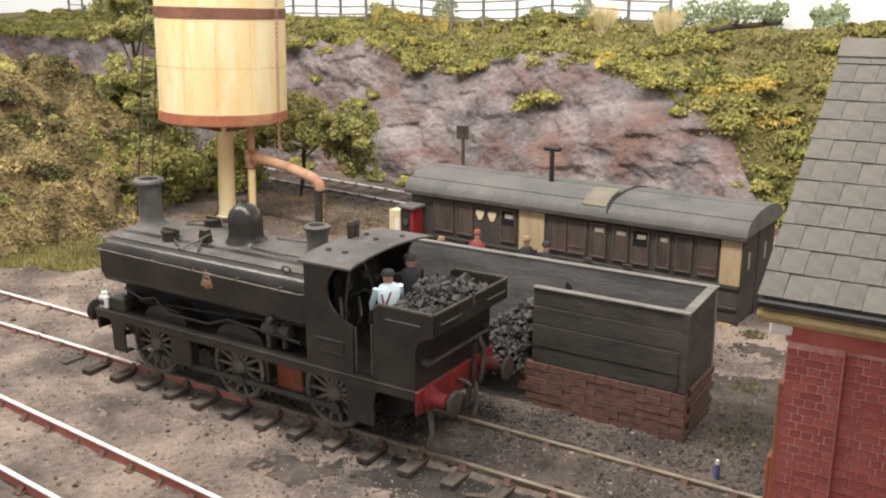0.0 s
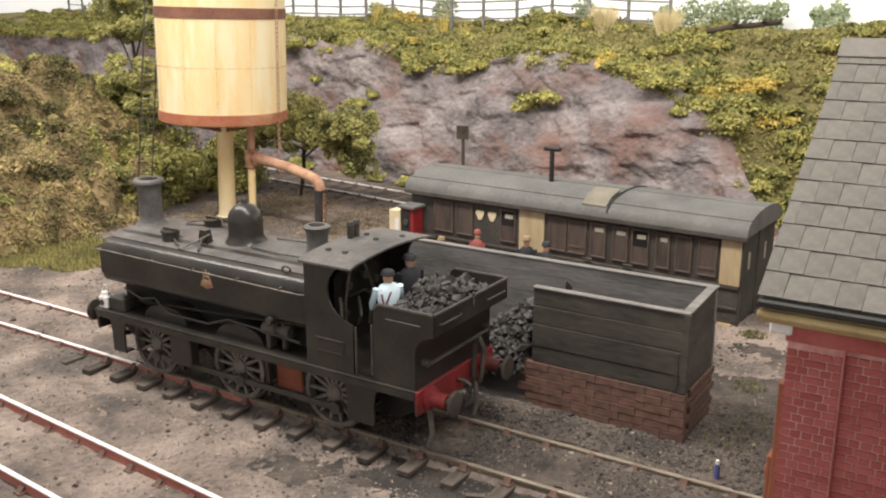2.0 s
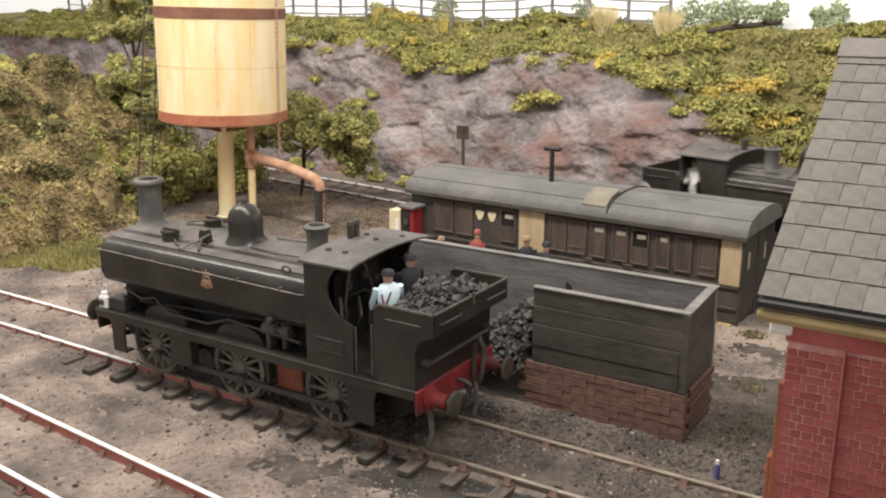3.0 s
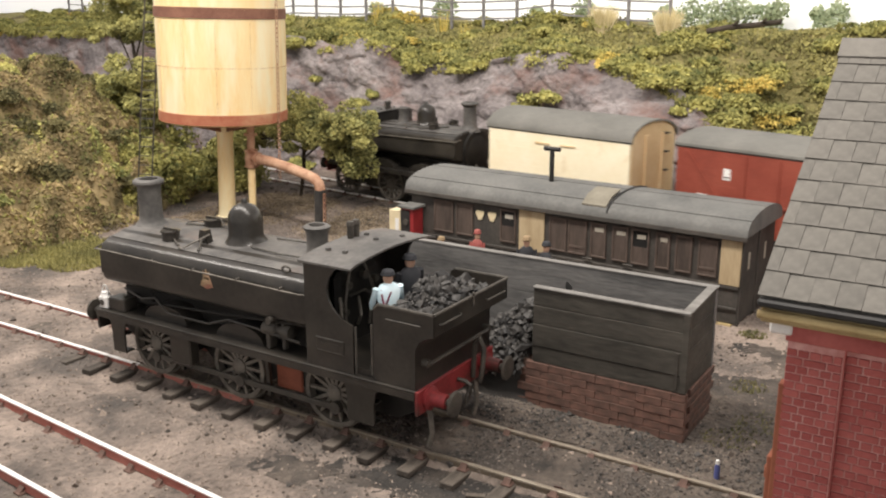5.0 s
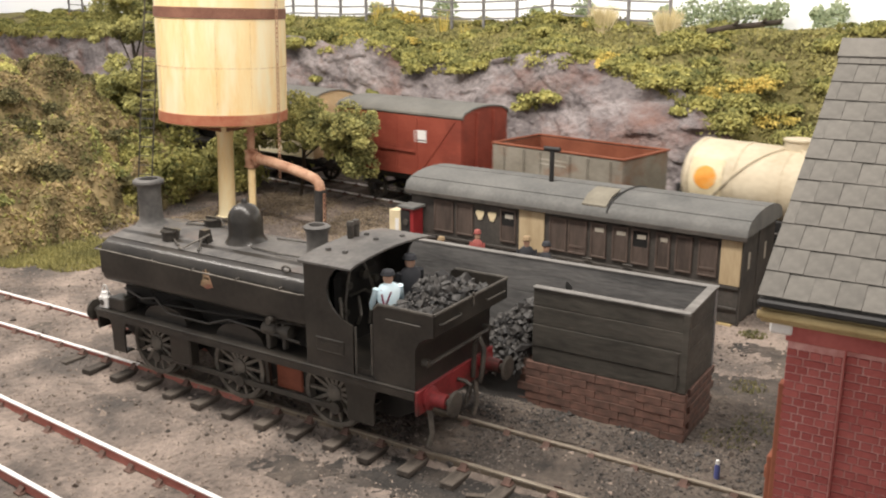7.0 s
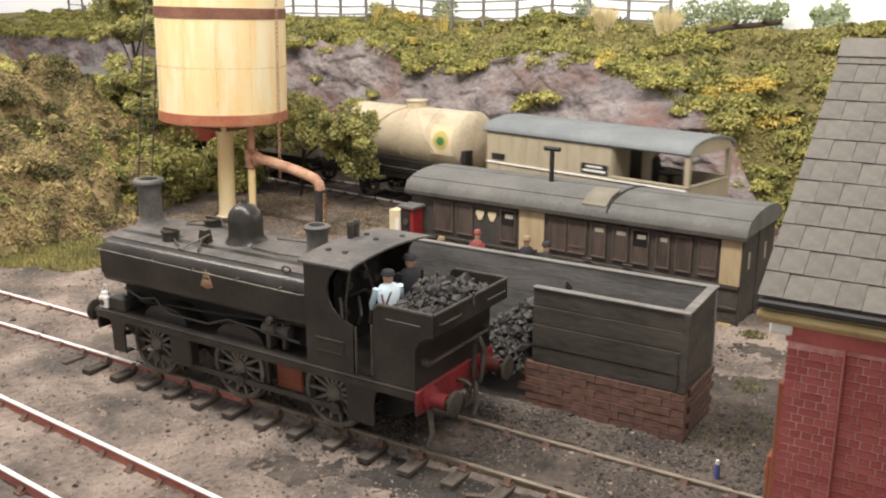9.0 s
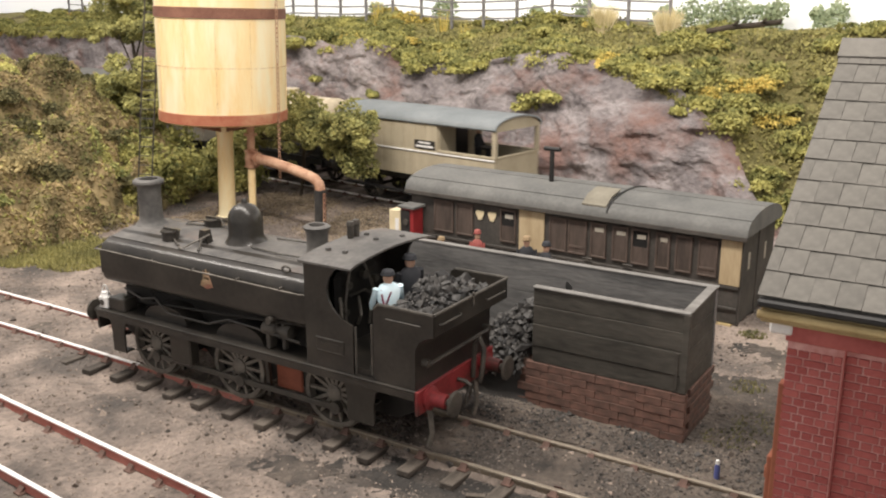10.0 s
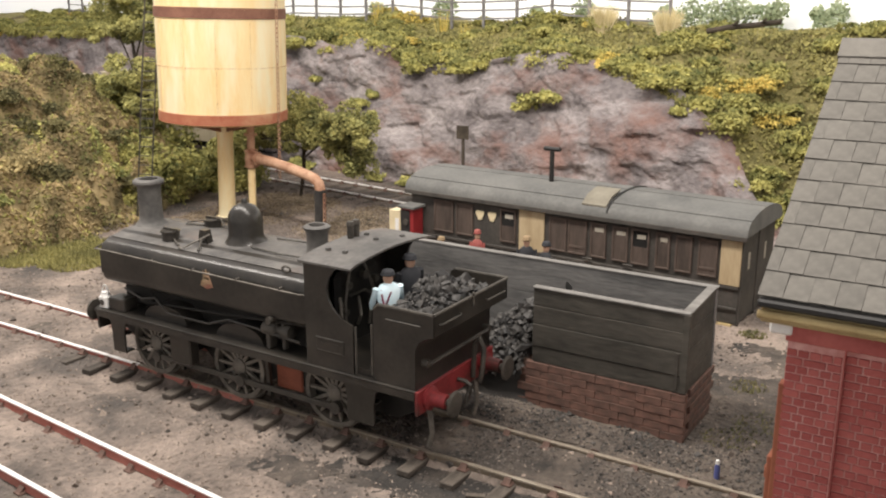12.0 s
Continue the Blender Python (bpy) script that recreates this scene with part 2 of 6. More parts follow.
# ---- building blocks
def box(bm, x0, x1, y0, y1, z0, z1, bevel=0.0):
    v = [bm.verts.new(p) for p in ((x0, y0, z0), (x1, y0, z0), (x1, y1, z0), (x0, y1, z0), (x0, y0, z1), (x1, y0, z1), (x1, y1, z1), (x0, y1, z1))]
    f = [bm.faces.new([v[i] for i in q]) for q in ((3, 2, 1, 0), (4, 5, 6, 7), (0, 1, 5, 4), (1, 2, 6, 5), (2, 3, 7, 6), (3, 0, 4, 7))]
    if bevel:
        bmesh.ops.bevel(bm, geom=list({e for q in f for e in q.edges}), offset=bevel, segments=1, affect="EDGES")
    return v


def loft(bm, rings, close=True, caps=True):
    """Joins rings of equally many points."""
    vs = [[bm.verts.new(p) for p in r] for r in rings]
    n = len(vs[0])
    for a, b in zip(vs, vs[1:]):
        for i in range(n if close else n - 1):
            j = (i + 1) % n
            bm.faces.new((a[i], a[j], b[j], b[i]))
    if caps:
        bm.faces.new(vs[0][::-1])
        bm.faces.new(vs[-1])
    return vs


def cyl(bm, p0, p1, r0, r1=None, seg=16, caps=True):
    p0, p1 = Vector(p0), Vector(p1)
    d = (p1 - p0).normalized()
    u = d.orthogonal().normalized()
    w = d.cross(u)
    r1 = r0 if r1 is None else r1
    loft(bm, [[p + (u * math.cos(a) + w * math.sin(a)) * r for a in (2 * math.pi * i / seg for i in range(seg))] for p, r in ((p0, r0), (p1, r1))], caps=caps)


def tube(bm, pts, r, seg=8):
    pts = [Vector(p) for p in pts]
    rings = []
    u = None
    for i, p in enumerate(pts):
        d = (pts[min(i + 1, len(pts) - 1)] - pts[max(i - 1, 0)]).normalized()
        u = d.orthogonal().normalized() if u is None else (u - d * u.dot(d)).normalized()
        w = d.cross(u)
        rings.append([p + (u * math.cos(a) + w * math.sin(a)) * r for a in (2 * math.pi * k / seg for k in range(seg))])
    loft(bm, rings)


def lathe(bm, prof, cx=0, cy=0, cz=0, seg=24, axis="z", ring_only=False):
    """Turns a profile of (radius, height); ring_only closes the profile on itself, for hoops and tyres."""
    rings = []
    if ring_only:
        prof = list(prof) + [prof[0]]
    for r, h in prof:
        ring = []
        for i in range(seg):
            a = 2 * math.pi * i / seg
            c, s = r * math.cos(a), r * math.sin(a)
            ring.append((cx + c, cy + s, cz + h) if axis == "z" else (cx + c, cy + h, cz + s) if axis == "y" else (cx + h, cy + c, cz + s))
        rings.append(ring)
    loft(bm, rings, caps=not ring_only)
    if ring_only:
        bmesh.ops.remove_doubles(bm, verts=bm.verts, dist=1e-5)


def prism(bm, poly, y0, y1, plane="xz"):
    """A polygon drawn in the named plane, given thickness along the third axis."""
    place = {"xz": lambda a, b, t: (a, t, b), "yz": lambda a, b, t: (t, a, b), "xy": lambda a, b, t: (a, b, t)}[plane]
    loft(bm, [[place(a, b, t) for a, b in poly] for t in (y0, y1)])


def mesh_of(bm, name, material, smooth=35):
    bmesh.ops.recalc_face_normals(bm, faces=bm.faces)
    bmesh.ops.scale(bm, vec=(S, S, S), verts=bm.verts)
    me = bpy.data.meshes.new(name)
    bm.to_mesh(me)
    bm.free()
    me.materials.append(material)
    if smooth:
        me.polygons.foreach_set("use_smooth", [True] * len(me.polygons))
        me.set_sharp_from_angle(angle=radians(smooth))
    return me


def part(name, bm, material, parent, label="", at=(0, 0, 0), smooth=35):
    ob = new(name, mesh_of(bm, name, material, smooth))
    ob.parent = parent
    ob.location = Vector(at) * S
    return tagged(ob, label)


def solid(name, bm, material, label, category, group="", kind="", at=(0, 0, 0), rz=0, smooth=35):
    ob = new(name, mesh_of(bm, name, material, smooth))
    ob.matrix_basis = pose(*(Vector(at) * S), 0, 0, rz)
    return tagged(ob, label, category, group, kind)


def thing(name, label, category, group="", at=(0, 0, 0), rz=0, kind=""):
    ob = new(name)
    ob.empty_display_size = 0.2 * S
    ob.matrix_basis = pose(*(Vector(at) * S), 0, 0, rz)
    return tagged(ob, label, category, group, kind)


def boxes(name, material, parent, *spans, bevel=0.0, label=""):
    bm = bmesh.new()
    for s in spans:
        box(bm, *s, bevel=bevel)
    return part(name, bm, material, parent, label, smooth=25)


def raw(name, verts, faces, material, smooth=False):
    me = bpy.data.meshes.new(name)
    me.from_pydata([tuple(a) for a in np.asarray(verts) * S], [], [tuple(int(i) for i in f) for f in faces])
    me.materials.append(material)
    if smooth:
        me.polygons.foreach_set("use_smooth", [True] * len(me.polygons))
    return new(name, me)


# ---- the plan of the ground
GROUND = -0.12


def back_y(x):
    """The centre line of the running line along the foot of the rock."""
    if x < -15:
        return back_y(-15) - 0.15 * (x + 15)
    if x > 6:
        return back_y(6) - 0.254 * (x - 6)
    return 15.55 - 0.145 * (x + 10) - 0.0034 * (x + 10) ** 2


def rock_top(x):
    """The height of the rock face's upper edge."""
    xs = (-60, -40, -34, -30, -20, -18, -16, -14.7, -12.9, -11.3, -9.9, -8.2, -6.1, -5.1, -4.4, -1.7, -0.2, 0.8, 1.6, 2.1, 2.6, 3.4)
    zs = (4.9, 4.9, 5.3, 4.6, 5.2, 5.1, 4.8, 5.2, 4.8, 4.2, 4.4, 4.5, 4.9, 5.2, 4.8, 4.5, 3.9, 3.2, 2.5, 1.6, 0.9, 0.1)
    return float(np.interp(x, xs, zs))


def fbm(x, y, z, octaves=5, rough=0.5):
    return noise.fractal((x, y, z), 1.0 - rough + 0.5, 2.1, octaves)


def bank(x, y):
    """Height of the overgrown bank beside the yard, above the ground."""
    edge = np.interp(y, (-6, 1, 3, 7, 10, 13, 14.2), (-18.4, -15.9, -15.0, -15.1, -16.2, -17.4, -20.0))
    d = edge - x
    if d <= 0 or y > 15.5:
        return 0.0
    fade = min(1.0, max(0.0, (15.2 - y) / 2.5))
    return min(3.75, 0.66 * d ** 0.85) * fade


def ground_z(x, y):
    b = bank(x, y)
    n = 0.05 * fbm(x * 0.8, y * 0.8, 1.0, 4) + 0.025 * fbm(x * 4, y * 4, 7.0, 3)
    near_rail = min(abs(y), abs(y - back_y(x)), 0.6 + abs(y + 4.02 + 0.075 * (x + 4)))
    if -1.9 < y < -0.76 and -7.0 < x < 4.6:
        n -= 0.13 * min(1, (y + 1.9) / 0.3, (x + 7.0) / 1.2, (4.6 - x) / 1.2)
    elif abs(y) < 1.6:
        n += 0.055
    n -= 0.07 * max(0.0, 1 - max(0.0, abs(y + 4.02 + 0.075 * (x + 4)) - 1.0) / 0.5)
    return GROUND + n * min(1.0, 0.35 + 0.4 * near_rail) + b + (0.25 * fbm(x * 0.5, y * 0.5, 3.0, 3) * min(1, b))


# ---- ground, rock and hillside
def grid_sheet(name, nx, ny, fn, material):
    v = [fn(i / nx, j / ny) for j in range(ny + 1) for i in range(nx + 1)]
    f = [(j * (nx + 1) + i, j * (nx + 1) + i + 1, (j + 1) * (nx + 1) + i + 1, (j + 1) * (nx + 1) + i) for j in range(ny) for i in range(nx)]
    return raw(name, v, f, material, True)


def ground_at(u, v):
    x, y = -50 + 70 * u, -14 + 34 * v
    return (x, y, ground_z(x, y))


tagged(grid_sheet("far_ground", 20, 8, lambda u, v: (20 + 50 * u, -14 + 34 * v, GROUND), ASH), "plain ash ground beyond the yard", "ground", kind="structure")
tagged(grid_sheet("far_ground", 12, 8, lambda u, v: (-78 + 28 * u, -14 + 44 * v, GROUND - 0.02), ASH), "plain ash ground beyond the yard", "ground", kind="structure")
tagged(grid_sheet("ground", 420, 230, ground_at, ASH), "ash and fine ballast ground of the yard", "ground", kind="structure")


def rock_at(u, v):
    x = -58 + 62 * u
    top = max(0.05, rock_top(x) + 0.35)
    z = -0.3 + (top + 0.3) * v
    y = back_y(x) + 2.2 + 1.3 * v
    a = fbm(x * 0.35, z * 0.5, 2.0, 3)
    ridge = abs(fbm(x * 0.9 + z * 0.6, z * 1.1, 5.0, 5))
    ledge = 0.28 * math.floor((z + 0.35 * fbm(x * 0.3, 1, 9.0, 2)) / 0.8) / 4
    fine = noise.cell((x * 1.7 + z * 0.8, z * 2.2, 3.0)) * 0.16
    facet = noise.cell((x * 0.8 + z * 0.5 + 0.4 * a, z * 1.0 - x * 0.15, 6.0))
    return (x, y - 0.42 * a - 0.13 * ridge + 0.22 * ledge - 0.16 * fine - 0.10 * facet - 0.05 * fbm(x * 3 + z, z * 4, 4.0, 5), z)


tagged(grid_sheet("rock_face", 760, 70, rock_at, ROCK), "painted grey and red rock face of the cutting", "rock face", kind="structure")


def hill_z(x, d):
    """Height of the hillside, d metres behind the foot of the rock."""
    t0 = max(0.0, rock_top(x) - 0.1)
    crest = 6.05 + 0.25 * fbm(x * 0.2, 3, 8.0, 2)
    k = min(1.0, max(0.0, (d - 1.2) / 4.6))
    k = k ** 0.8
    return t0 + (crest - t0) * k + 0.12 * fbm(x * 0.7, d * 0.7, 6.0, 4)


def hill_at(u, v):
    x = -58 + 84 * u
    d = 1.25 + 9.5 * v
    return (x, back_y(x) + 2.2 + d + 0.12, hill_z(x, d))


tagged(grid_sheet("hillside", 240, 60, hill_at, TURF), "grassy hillside above the rock face", "hillside", kind="structure")


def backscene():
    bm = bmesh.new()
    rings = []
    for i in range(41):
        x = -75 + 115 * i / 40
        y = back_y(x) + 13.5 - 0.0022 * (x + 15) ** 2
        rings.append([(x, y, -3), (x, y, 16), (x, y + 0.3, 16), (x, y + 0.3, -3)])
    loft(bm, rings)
    solid("backdrop", bm, BACKGLOW, "pale sky on the backscene, its overexposed white self-lit", "backdrop", kind="structure", smooth=60)


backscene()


def apron_at(u, v):
    x, y = -78 + 148 * u, -30 + 66 * v
    return (x, y, -0.75)


tagged(grid_sheet("baseboard", 8, 8, apron_at, ASH), "brown baseboard beyond the yard", "ground", kind="structure")

# ---- foliage in clumps of torn foam
ICO = bmesh.new()
bmesh.ops.create_icosphere(ICO, subdivisions=1, radius=1)
ICO_V = np.array([v.co[:] for v in ICO.verts])
ICO_F = np.array([[v.index for v in f.verts] for f in ICO.faces])
ICO.free()
RNG = np.random.default_rng(5)


def crumbs(centres, sizes):
    """Torn crumbs, one at each centre: vertices and faces."""
    n, k = len(centres), len(ICO_V)
    q = RNG.normal(size=(n, 3, 3))
    q = np.linalg.qr(q)[0]
    v = ICO_V[None] * RNG.uniform(0.45, 1.35, (n, k, 1))
    v = np.einsum("nij,nkj->nki", q, v * RNG.uniform(0.6, 1.2, (n, 1, 3))) * np.asarray(sizes)[:, None, None] + np.asarray(centres)[:, None]
    f = ICO_F[None] + (np.arange(n) * k)[:, None, None]
    return v.reshape(-1, 3), f.reshape(-1, 3)


OCTA_V = np.array(((1, 0, 0), (-1, 0, 0), (0, 1, 0), (0, -1, 0), (0, 0, 1), (0, 0, -1)), float)
OCTA_F = np.array([(a, b, c) if (a + (b - 2) + (c - 4)) % 2 == 0 else (b, a, c) for a in (0, 1) for b in (2, 3) for c in (4, 5)])


def scraps(centres, sizes):
    """Cheaper eight-sided crumbs for dense cover."""
    n = len(centres)
    q = np.linalg.qr(RNG.normal(size=(n, 3, 3)))[0]
    v = OCTA_V[None] * RNG.uniform(0.4, 1.4, (n, 6, 1))
    v = np.einsum("nij,nkj->nki", q, v) * np.asarray(sizes)[:, None, None] + np.asarray(centres)[:, None]
    return v.reshape(-1, 3), (OCTA_F[None] + (np.arange(n) * 6)[:, None, None]).reshape(-1, 3)


TETRA_V = np.array(((1, 1, 1), (1, -1, -1), (-1, 1, -1), (-1, -1, 1)), float) * 0.75
TETRA_F = np.array(((0, 1, 2), (0, 3, 1), (0, 2, 3), (1, 3, 2)))


def flakes(centres, sizes):
    """Four-sided flakes of foam for leaves and far cover."""
    n = len(centres)
    q = np.linalg.qr(RNG.normal(size=(n, 3, 3)))[0]
    v = TETRA_V[None] * RNG.uniform(0.5, 1.4, (n, 4, 1))
    v = np.einsum("nij,nkj->nki", q, v) * np.asarray(sizes)[:, None, None] + np.asarray(centres)[:, None]
    return v.reshape(-1, 3), (TETRA_F[None] + (np.arange(n) * 4)[:, None, None]).reshape(-1, 3)


def clump_points(cx, cy, cz, rx, ry, rz, n, lobes=6, low=-0.3):
    """Points on the skins of a few overlapping lobes."""
    sp = 0.6 if lobes < 10 else 0.85
    lob = np.column_stack([RNG.uniform(-sp, sp, lobes) * rx, RNG.uniform(-sp, sp, lobes) * ry, RNG.uniform(-0.15 if lobes < 10 else -0.7, 0.55, lobes) * rz])
    rad = RNG.uniform(0.35, 0.65, lobes) if lobes < 10 else RNG.uniform(0.2, 0.46, lobes)
    i = RNG.integers(0, lobes, n)
    d = RNG.normal(size=(n, 3))
    d /= np.linalg.norm(d, axis=1)[:, None]
    d[:, 2] = np.where(d[:, 2] < low, -d[:, 2], d[:, 2])
    p = lob[i] + d * rad[i][:, None] * np.array((rx, ry, rz)) * RNG.uniform(0.6, 1.12, n)[:, None]
    return p + np.array((cx, cy, cz))


def bush(cx, cy, cz, rx, ry, rz, n, size, material, label, name="bush", group="bushes on the hillside", lobes=6):
    pts = clump_points(0, 0, 0, rx, ry, rz, n, lobes)
    pts[:, 2] = np.maximum(pts[:, 2], -0.25 * rz)
    v, f = flakes(pts, RNG.uniform(0.55, 1.3, n) * size * 1.25)
    ob = raw(name, v, f, material)
    ob.location = Vector((cx, cy, cz)) * S
    return tagged(ob, label, "bush", group)


def hill_point(x, d):
    return x, back_y(x) + 2.2 + d + 0.0, hill_z(x, d)


def hillside_bushes():
    r = random.Random(11)
    # a ragged hedge along the rock's edge, thicker over the falling end of the face
    x = -52.0
    while x < 9:
        d = 1.35 + r.uniform(-0.1, 0.5)
        g = r.random()
        m, lab = (GORSE, "yellow-flowering gorse bush on the hillside") if g < 0.07 else (BUSH, "green foam foliage bush on the hillside")
        s = r.uniform(0.45, 0.95)
        px, py, pz = hill_point(x, d)
        bush(px, py, pz, s, s * 0.8, s * r.uniform(0.6, 0.85), 1000, 0.040, m, lab)
        x += s * r.uniform(0.7, 1.15)
    for i in range(190):
        x, d = (r.uniform(-52, 10), r.uniform(1.8, 6.2)) if i < 165 else (r.uniform(-1, 9), r.uniform(1.3, 3.6))
        g = r.random()
        m, lab = (GORSE, "yellow-flowering gorse bush on the hillside") if g < 0.12 else (BUSH, "green foam foliage bush on the hillside")
        s = r.uniform(0.3, 0.85)
        px, py, pz = hill_point(x, d)
        bush(px, py, pz, s * 1.2, s * 0.9, s * 0.65, 600, 0.040, m, lab)
    for x, v, s in ((-6.4, 0.66, 0.75), (-13.9, 0.62, 0.35), (-17.4, 0.70, 0.3), (-5.2, 0.68, 0.6), (-2.6, 0.10, 0.6), (-14.6, 0.52, 0.55)):
        p = rock_at((x + 58) / 62, v)
        bush(p[0], p[1] - 0.1, p[2], s, s * 0.6, s * 0.6, 300, 0.06, BUSH, "small green bush clinging to the rock face", group="bushes on the rock")


hillside_bushes()

def billow(x, y, k, seed):
    return 1 - abs(noise.noise((x * k, y * k, seed))) * 2.2


TUSSOCK = np.column_stack([RNG.uniform(-38, -14, 360), RNG.uniform(-6, 16, 360), RNG.uniform(0.5, 1.15, 360), RNG.uniform(0.6, 1.6, 360)])


def mound(x, y):
    """Rounded tussocks that overlap, with creases between them."""
    q = 1 - ((TUSSOCK[:, 0] - x) ** 2 + (TUSSOCK[:, 1] - y) ** 2) / TUSSOCK[:, 2] ** 2
    return float((np.sqrt(np.maximum(q, 0)) * TUSSOCK[:, 3]).max()) + 0.22 * billow(x, y, 2.2, 8.0)


def bank_at(u, v):
    x, y = -37 + 23 * u, -5 + 20.5 * v
    b = bank(x, y)
    return (x, y, ground_z(x, y) + (max(-0.1, mound(x, y)) * min(1.0, b / 0.5) - 0.10 - 0.2 * max(0.0, 1 - b / 0.4) if b > 0.04 else -0.15) + 0.05 * fbm(x * 3, y * 3, 2.0, 3))


def cover(name, n, x_span, y_span, surface, want, height, size, material, label, lump=0):
    """A dense mat of crumbs over a surface, lumpy like torn foam."""
    pts = []
    while len(pts) < n:
        x, y = RNG.uniform(*x_span), RNG.uniform(*y_span)
        w = want(x, y)
        if w <= 0 or RNG.random() > w:
            continue
        b = mound(x, y) if lump else 0.7 * billow(x, y, 0.75, 3.0)
        px, py, pz = surface(x, y)
        if lump:
            b *= min(1.0, bank(x, y) / 0.5)
        pts.append((px, py, pz + max(-0.05, height * b) - 0.06 * RNG.random() ** 2 + RNG.normal(0, 0.02)))
    pts = np.array(pts)
    v, f = flakes(pts, RNG.uniform(0.5, 1.3, n) * size * 1.2)
    return tagged(raw(name, v, f, material), label, "undergrowth", kind="stuff")


def on_bank(x, y):
    return x, y, ground_z(x, y)


def dry_want(x, y):
    b = bank(x, y)
    return 0 if b < 0.02 else 1.0 if noise.noise((x * 0.3, y * 0.3, 5.0)) + 0.5 - max(0, y - 9) * 0.16 > 0 else 0.12


def green_want(x, y):
    b = bank(x, y)
    return 0 if b < 0.05 else 1.0 if noise.noise((x * 0.3, y * 0.3, 5.0)) + 0.5 - max(0, y - 9) * 0.16 <= 0 else 0.10


tagged(grid_sheet("bank", 210, 190, bank_at, DRYBUSH), "lumpy bank covered in brown-olive undergrowth", "bank", kind="structure")
cover("dry_undergrowth", 145000, (-36, -14.4), (-4, 15), on_bank, dry_want, 1.0, 0.04, DRYBUSH, "dense brown-olive foam undergrowth on the bank", 1)
cover("green_undergrowth", 60000, (-34, -14.8), (-3, 15), on_bank, green_want, 1.0, 0.042, BUSH, "dense green foam undergrowth on the bank", 1)
cover("hill_turf", 42000, (-42, 12), (1.3, 7.0), lambda x, d: hill_point(x, d), lambda x, d: 0.35 + 0.6 * (noise.noise((x * 0.5, d * 0.8, 2.0)) > 0), 0.12, 0.05, GRASSMAT, "short scruffy green cover on the hillside")
cover("rock_verge", 5000, (-20, 3), (-0.1, 0.7), lambda x, d: (x, back_y(x) + 1.75 + d, 0.02 + 0.25 * d), lambda x, d: max(0, noise.noise((x * 0.6, 2, 4.0)) * 1.6), 0.12, 0.06, BUSH, "low weeds along the foot of the rock")


for x, y, s in ((-16.6, 8.6, 1.0), (-17.2, 9.8, 1.25), (-17.0, 11.0, 1.1), (-17.9, 12.0, 1.3), (-18.6, 10.6, 1.4), (-19.4, 12.6, 1.3), (-18.2, 13.3, 1.0), (-19.0, 14.0, 1.6), (-17.4, 13.9, 1.4), (-16.4, 13.6, 1.1)):
    bush(x, y, ground_z(x, y) - 0.05, s, s, s * 0.95, 2200, 0.046, BUSH, "rounded green foam bush at the foot of the bank", "bush", "bushes beside the water tower", 9)


def bank_clumps():
    """Separate tussocks that break the even cover of the bank."""
    r = random.Random(21)
    n = 0
    while n < 150:
        x, y = r.uniform(-33, -15.3), r.uniform(-2, 12)
        if bank(x, y) < 0.25:
            continue
        n += 1
        s = r.uniform(0.35, 0.85)
        m, lab = r.choice(((DARKBUSH, "dark olive foam tussock on the bank"), (DARKBUSH, "dark olive foam tussock on the bank"), (STRAWBUSH, "straw-coloured foam tussock on the bank"), (BUSH, "fresh green foam tussock on the bank"), (DARKBUSH, "dark olive foam tussock on the bank")))
        bush(x, y, ground_z(x, y) + 0.9 * mound(x, y), s, s, s * 0.6, 640, 0.04, m, lab, "tussock", "tussocks on the bank", 7)


bank_clumps()


def tufts(name, spots, material, label, h, n):
    """Short grass fibres round some spots."""
    v, f = [], []
    for x, y, z, rad in spots:
        for _ in range(n):
            a, q = RNG.uniform(0, 6.28), rad * math.sqrt(RNG.random())
            bx, by = x + q * math.cos(a), y + q * math.sin(a)
            w, t = RNG.uniform(0, 6.28), RNG.normal(0, 0.35, 2) * h
            k = len(v)
            ww = 0.025
            bz = z if z > 1 else ground_z(bx, by) - 0.02
            v += [(bx - ww * math.cos(w), by - ww * math.sin(w), bz), (bx + ww * math.cos(w), by + ww * math.sin(w), bz), (bx + t[0], by + t[1], bz + h * RNG.uniform(0.6, 1.2))]
            f.append((k, k + 1, k + 2))
    return tagged(raw(name, v, f, material), label, "grass", kind="stuff")


tufts("grass_verge", [(-14.6 + 0.5 * i, 3.2 + 0.9 * (i % 3) + 0.35 * i * 0.3, 0, 0.9) for i in range(-3, 5)], GRASSMAT, "short green grass at the foot of the bank", 0.15, 1900)
tufts("weeds", [(5.9, 2.6, 0, 0.5), (6.2, 3.4, 0, 0.5), (5.6, 4.9, 0, 0.35), (4.9, 7.9, 0, 0.3)], WEEDS, "sparse green weeds beside the coal stage", 0.09, 200)


def pebbles():
    n = 32000
    x, y = RNG.uniform(-16, 9, n), RNG.uniform(-7, 15, n)
    z = np.array([ground_z(a, b) for a, b in zip(x, y)])
    v, f = scraps(np.column_stack([x, y, z]), RNG.gamma(2.0, 0.0085, n) + 0.006)
    return tagged(raw("loose_grit", v, f, GRIT), "loose ash, grit and small coal on the ground", "grit", kind="stuff")


pebbles()
cover("dry_stubble", 26000, (-15, -2.5), (8.2, 14.5), lambda x, y: (x, y, ground_z(x, y) + 0.03), lambda x, y: 0.0 if abs(y - back_y(x)) < 1.5 or y > back_y(x) - 1.4 else max(0.0, 0.55 + 1.3 * noise.noise((x * 0.5, y * 0.5, 9.0))), 0.0, 0.022, STUBBLE, "brown trampled stubble and earth below the water tower")


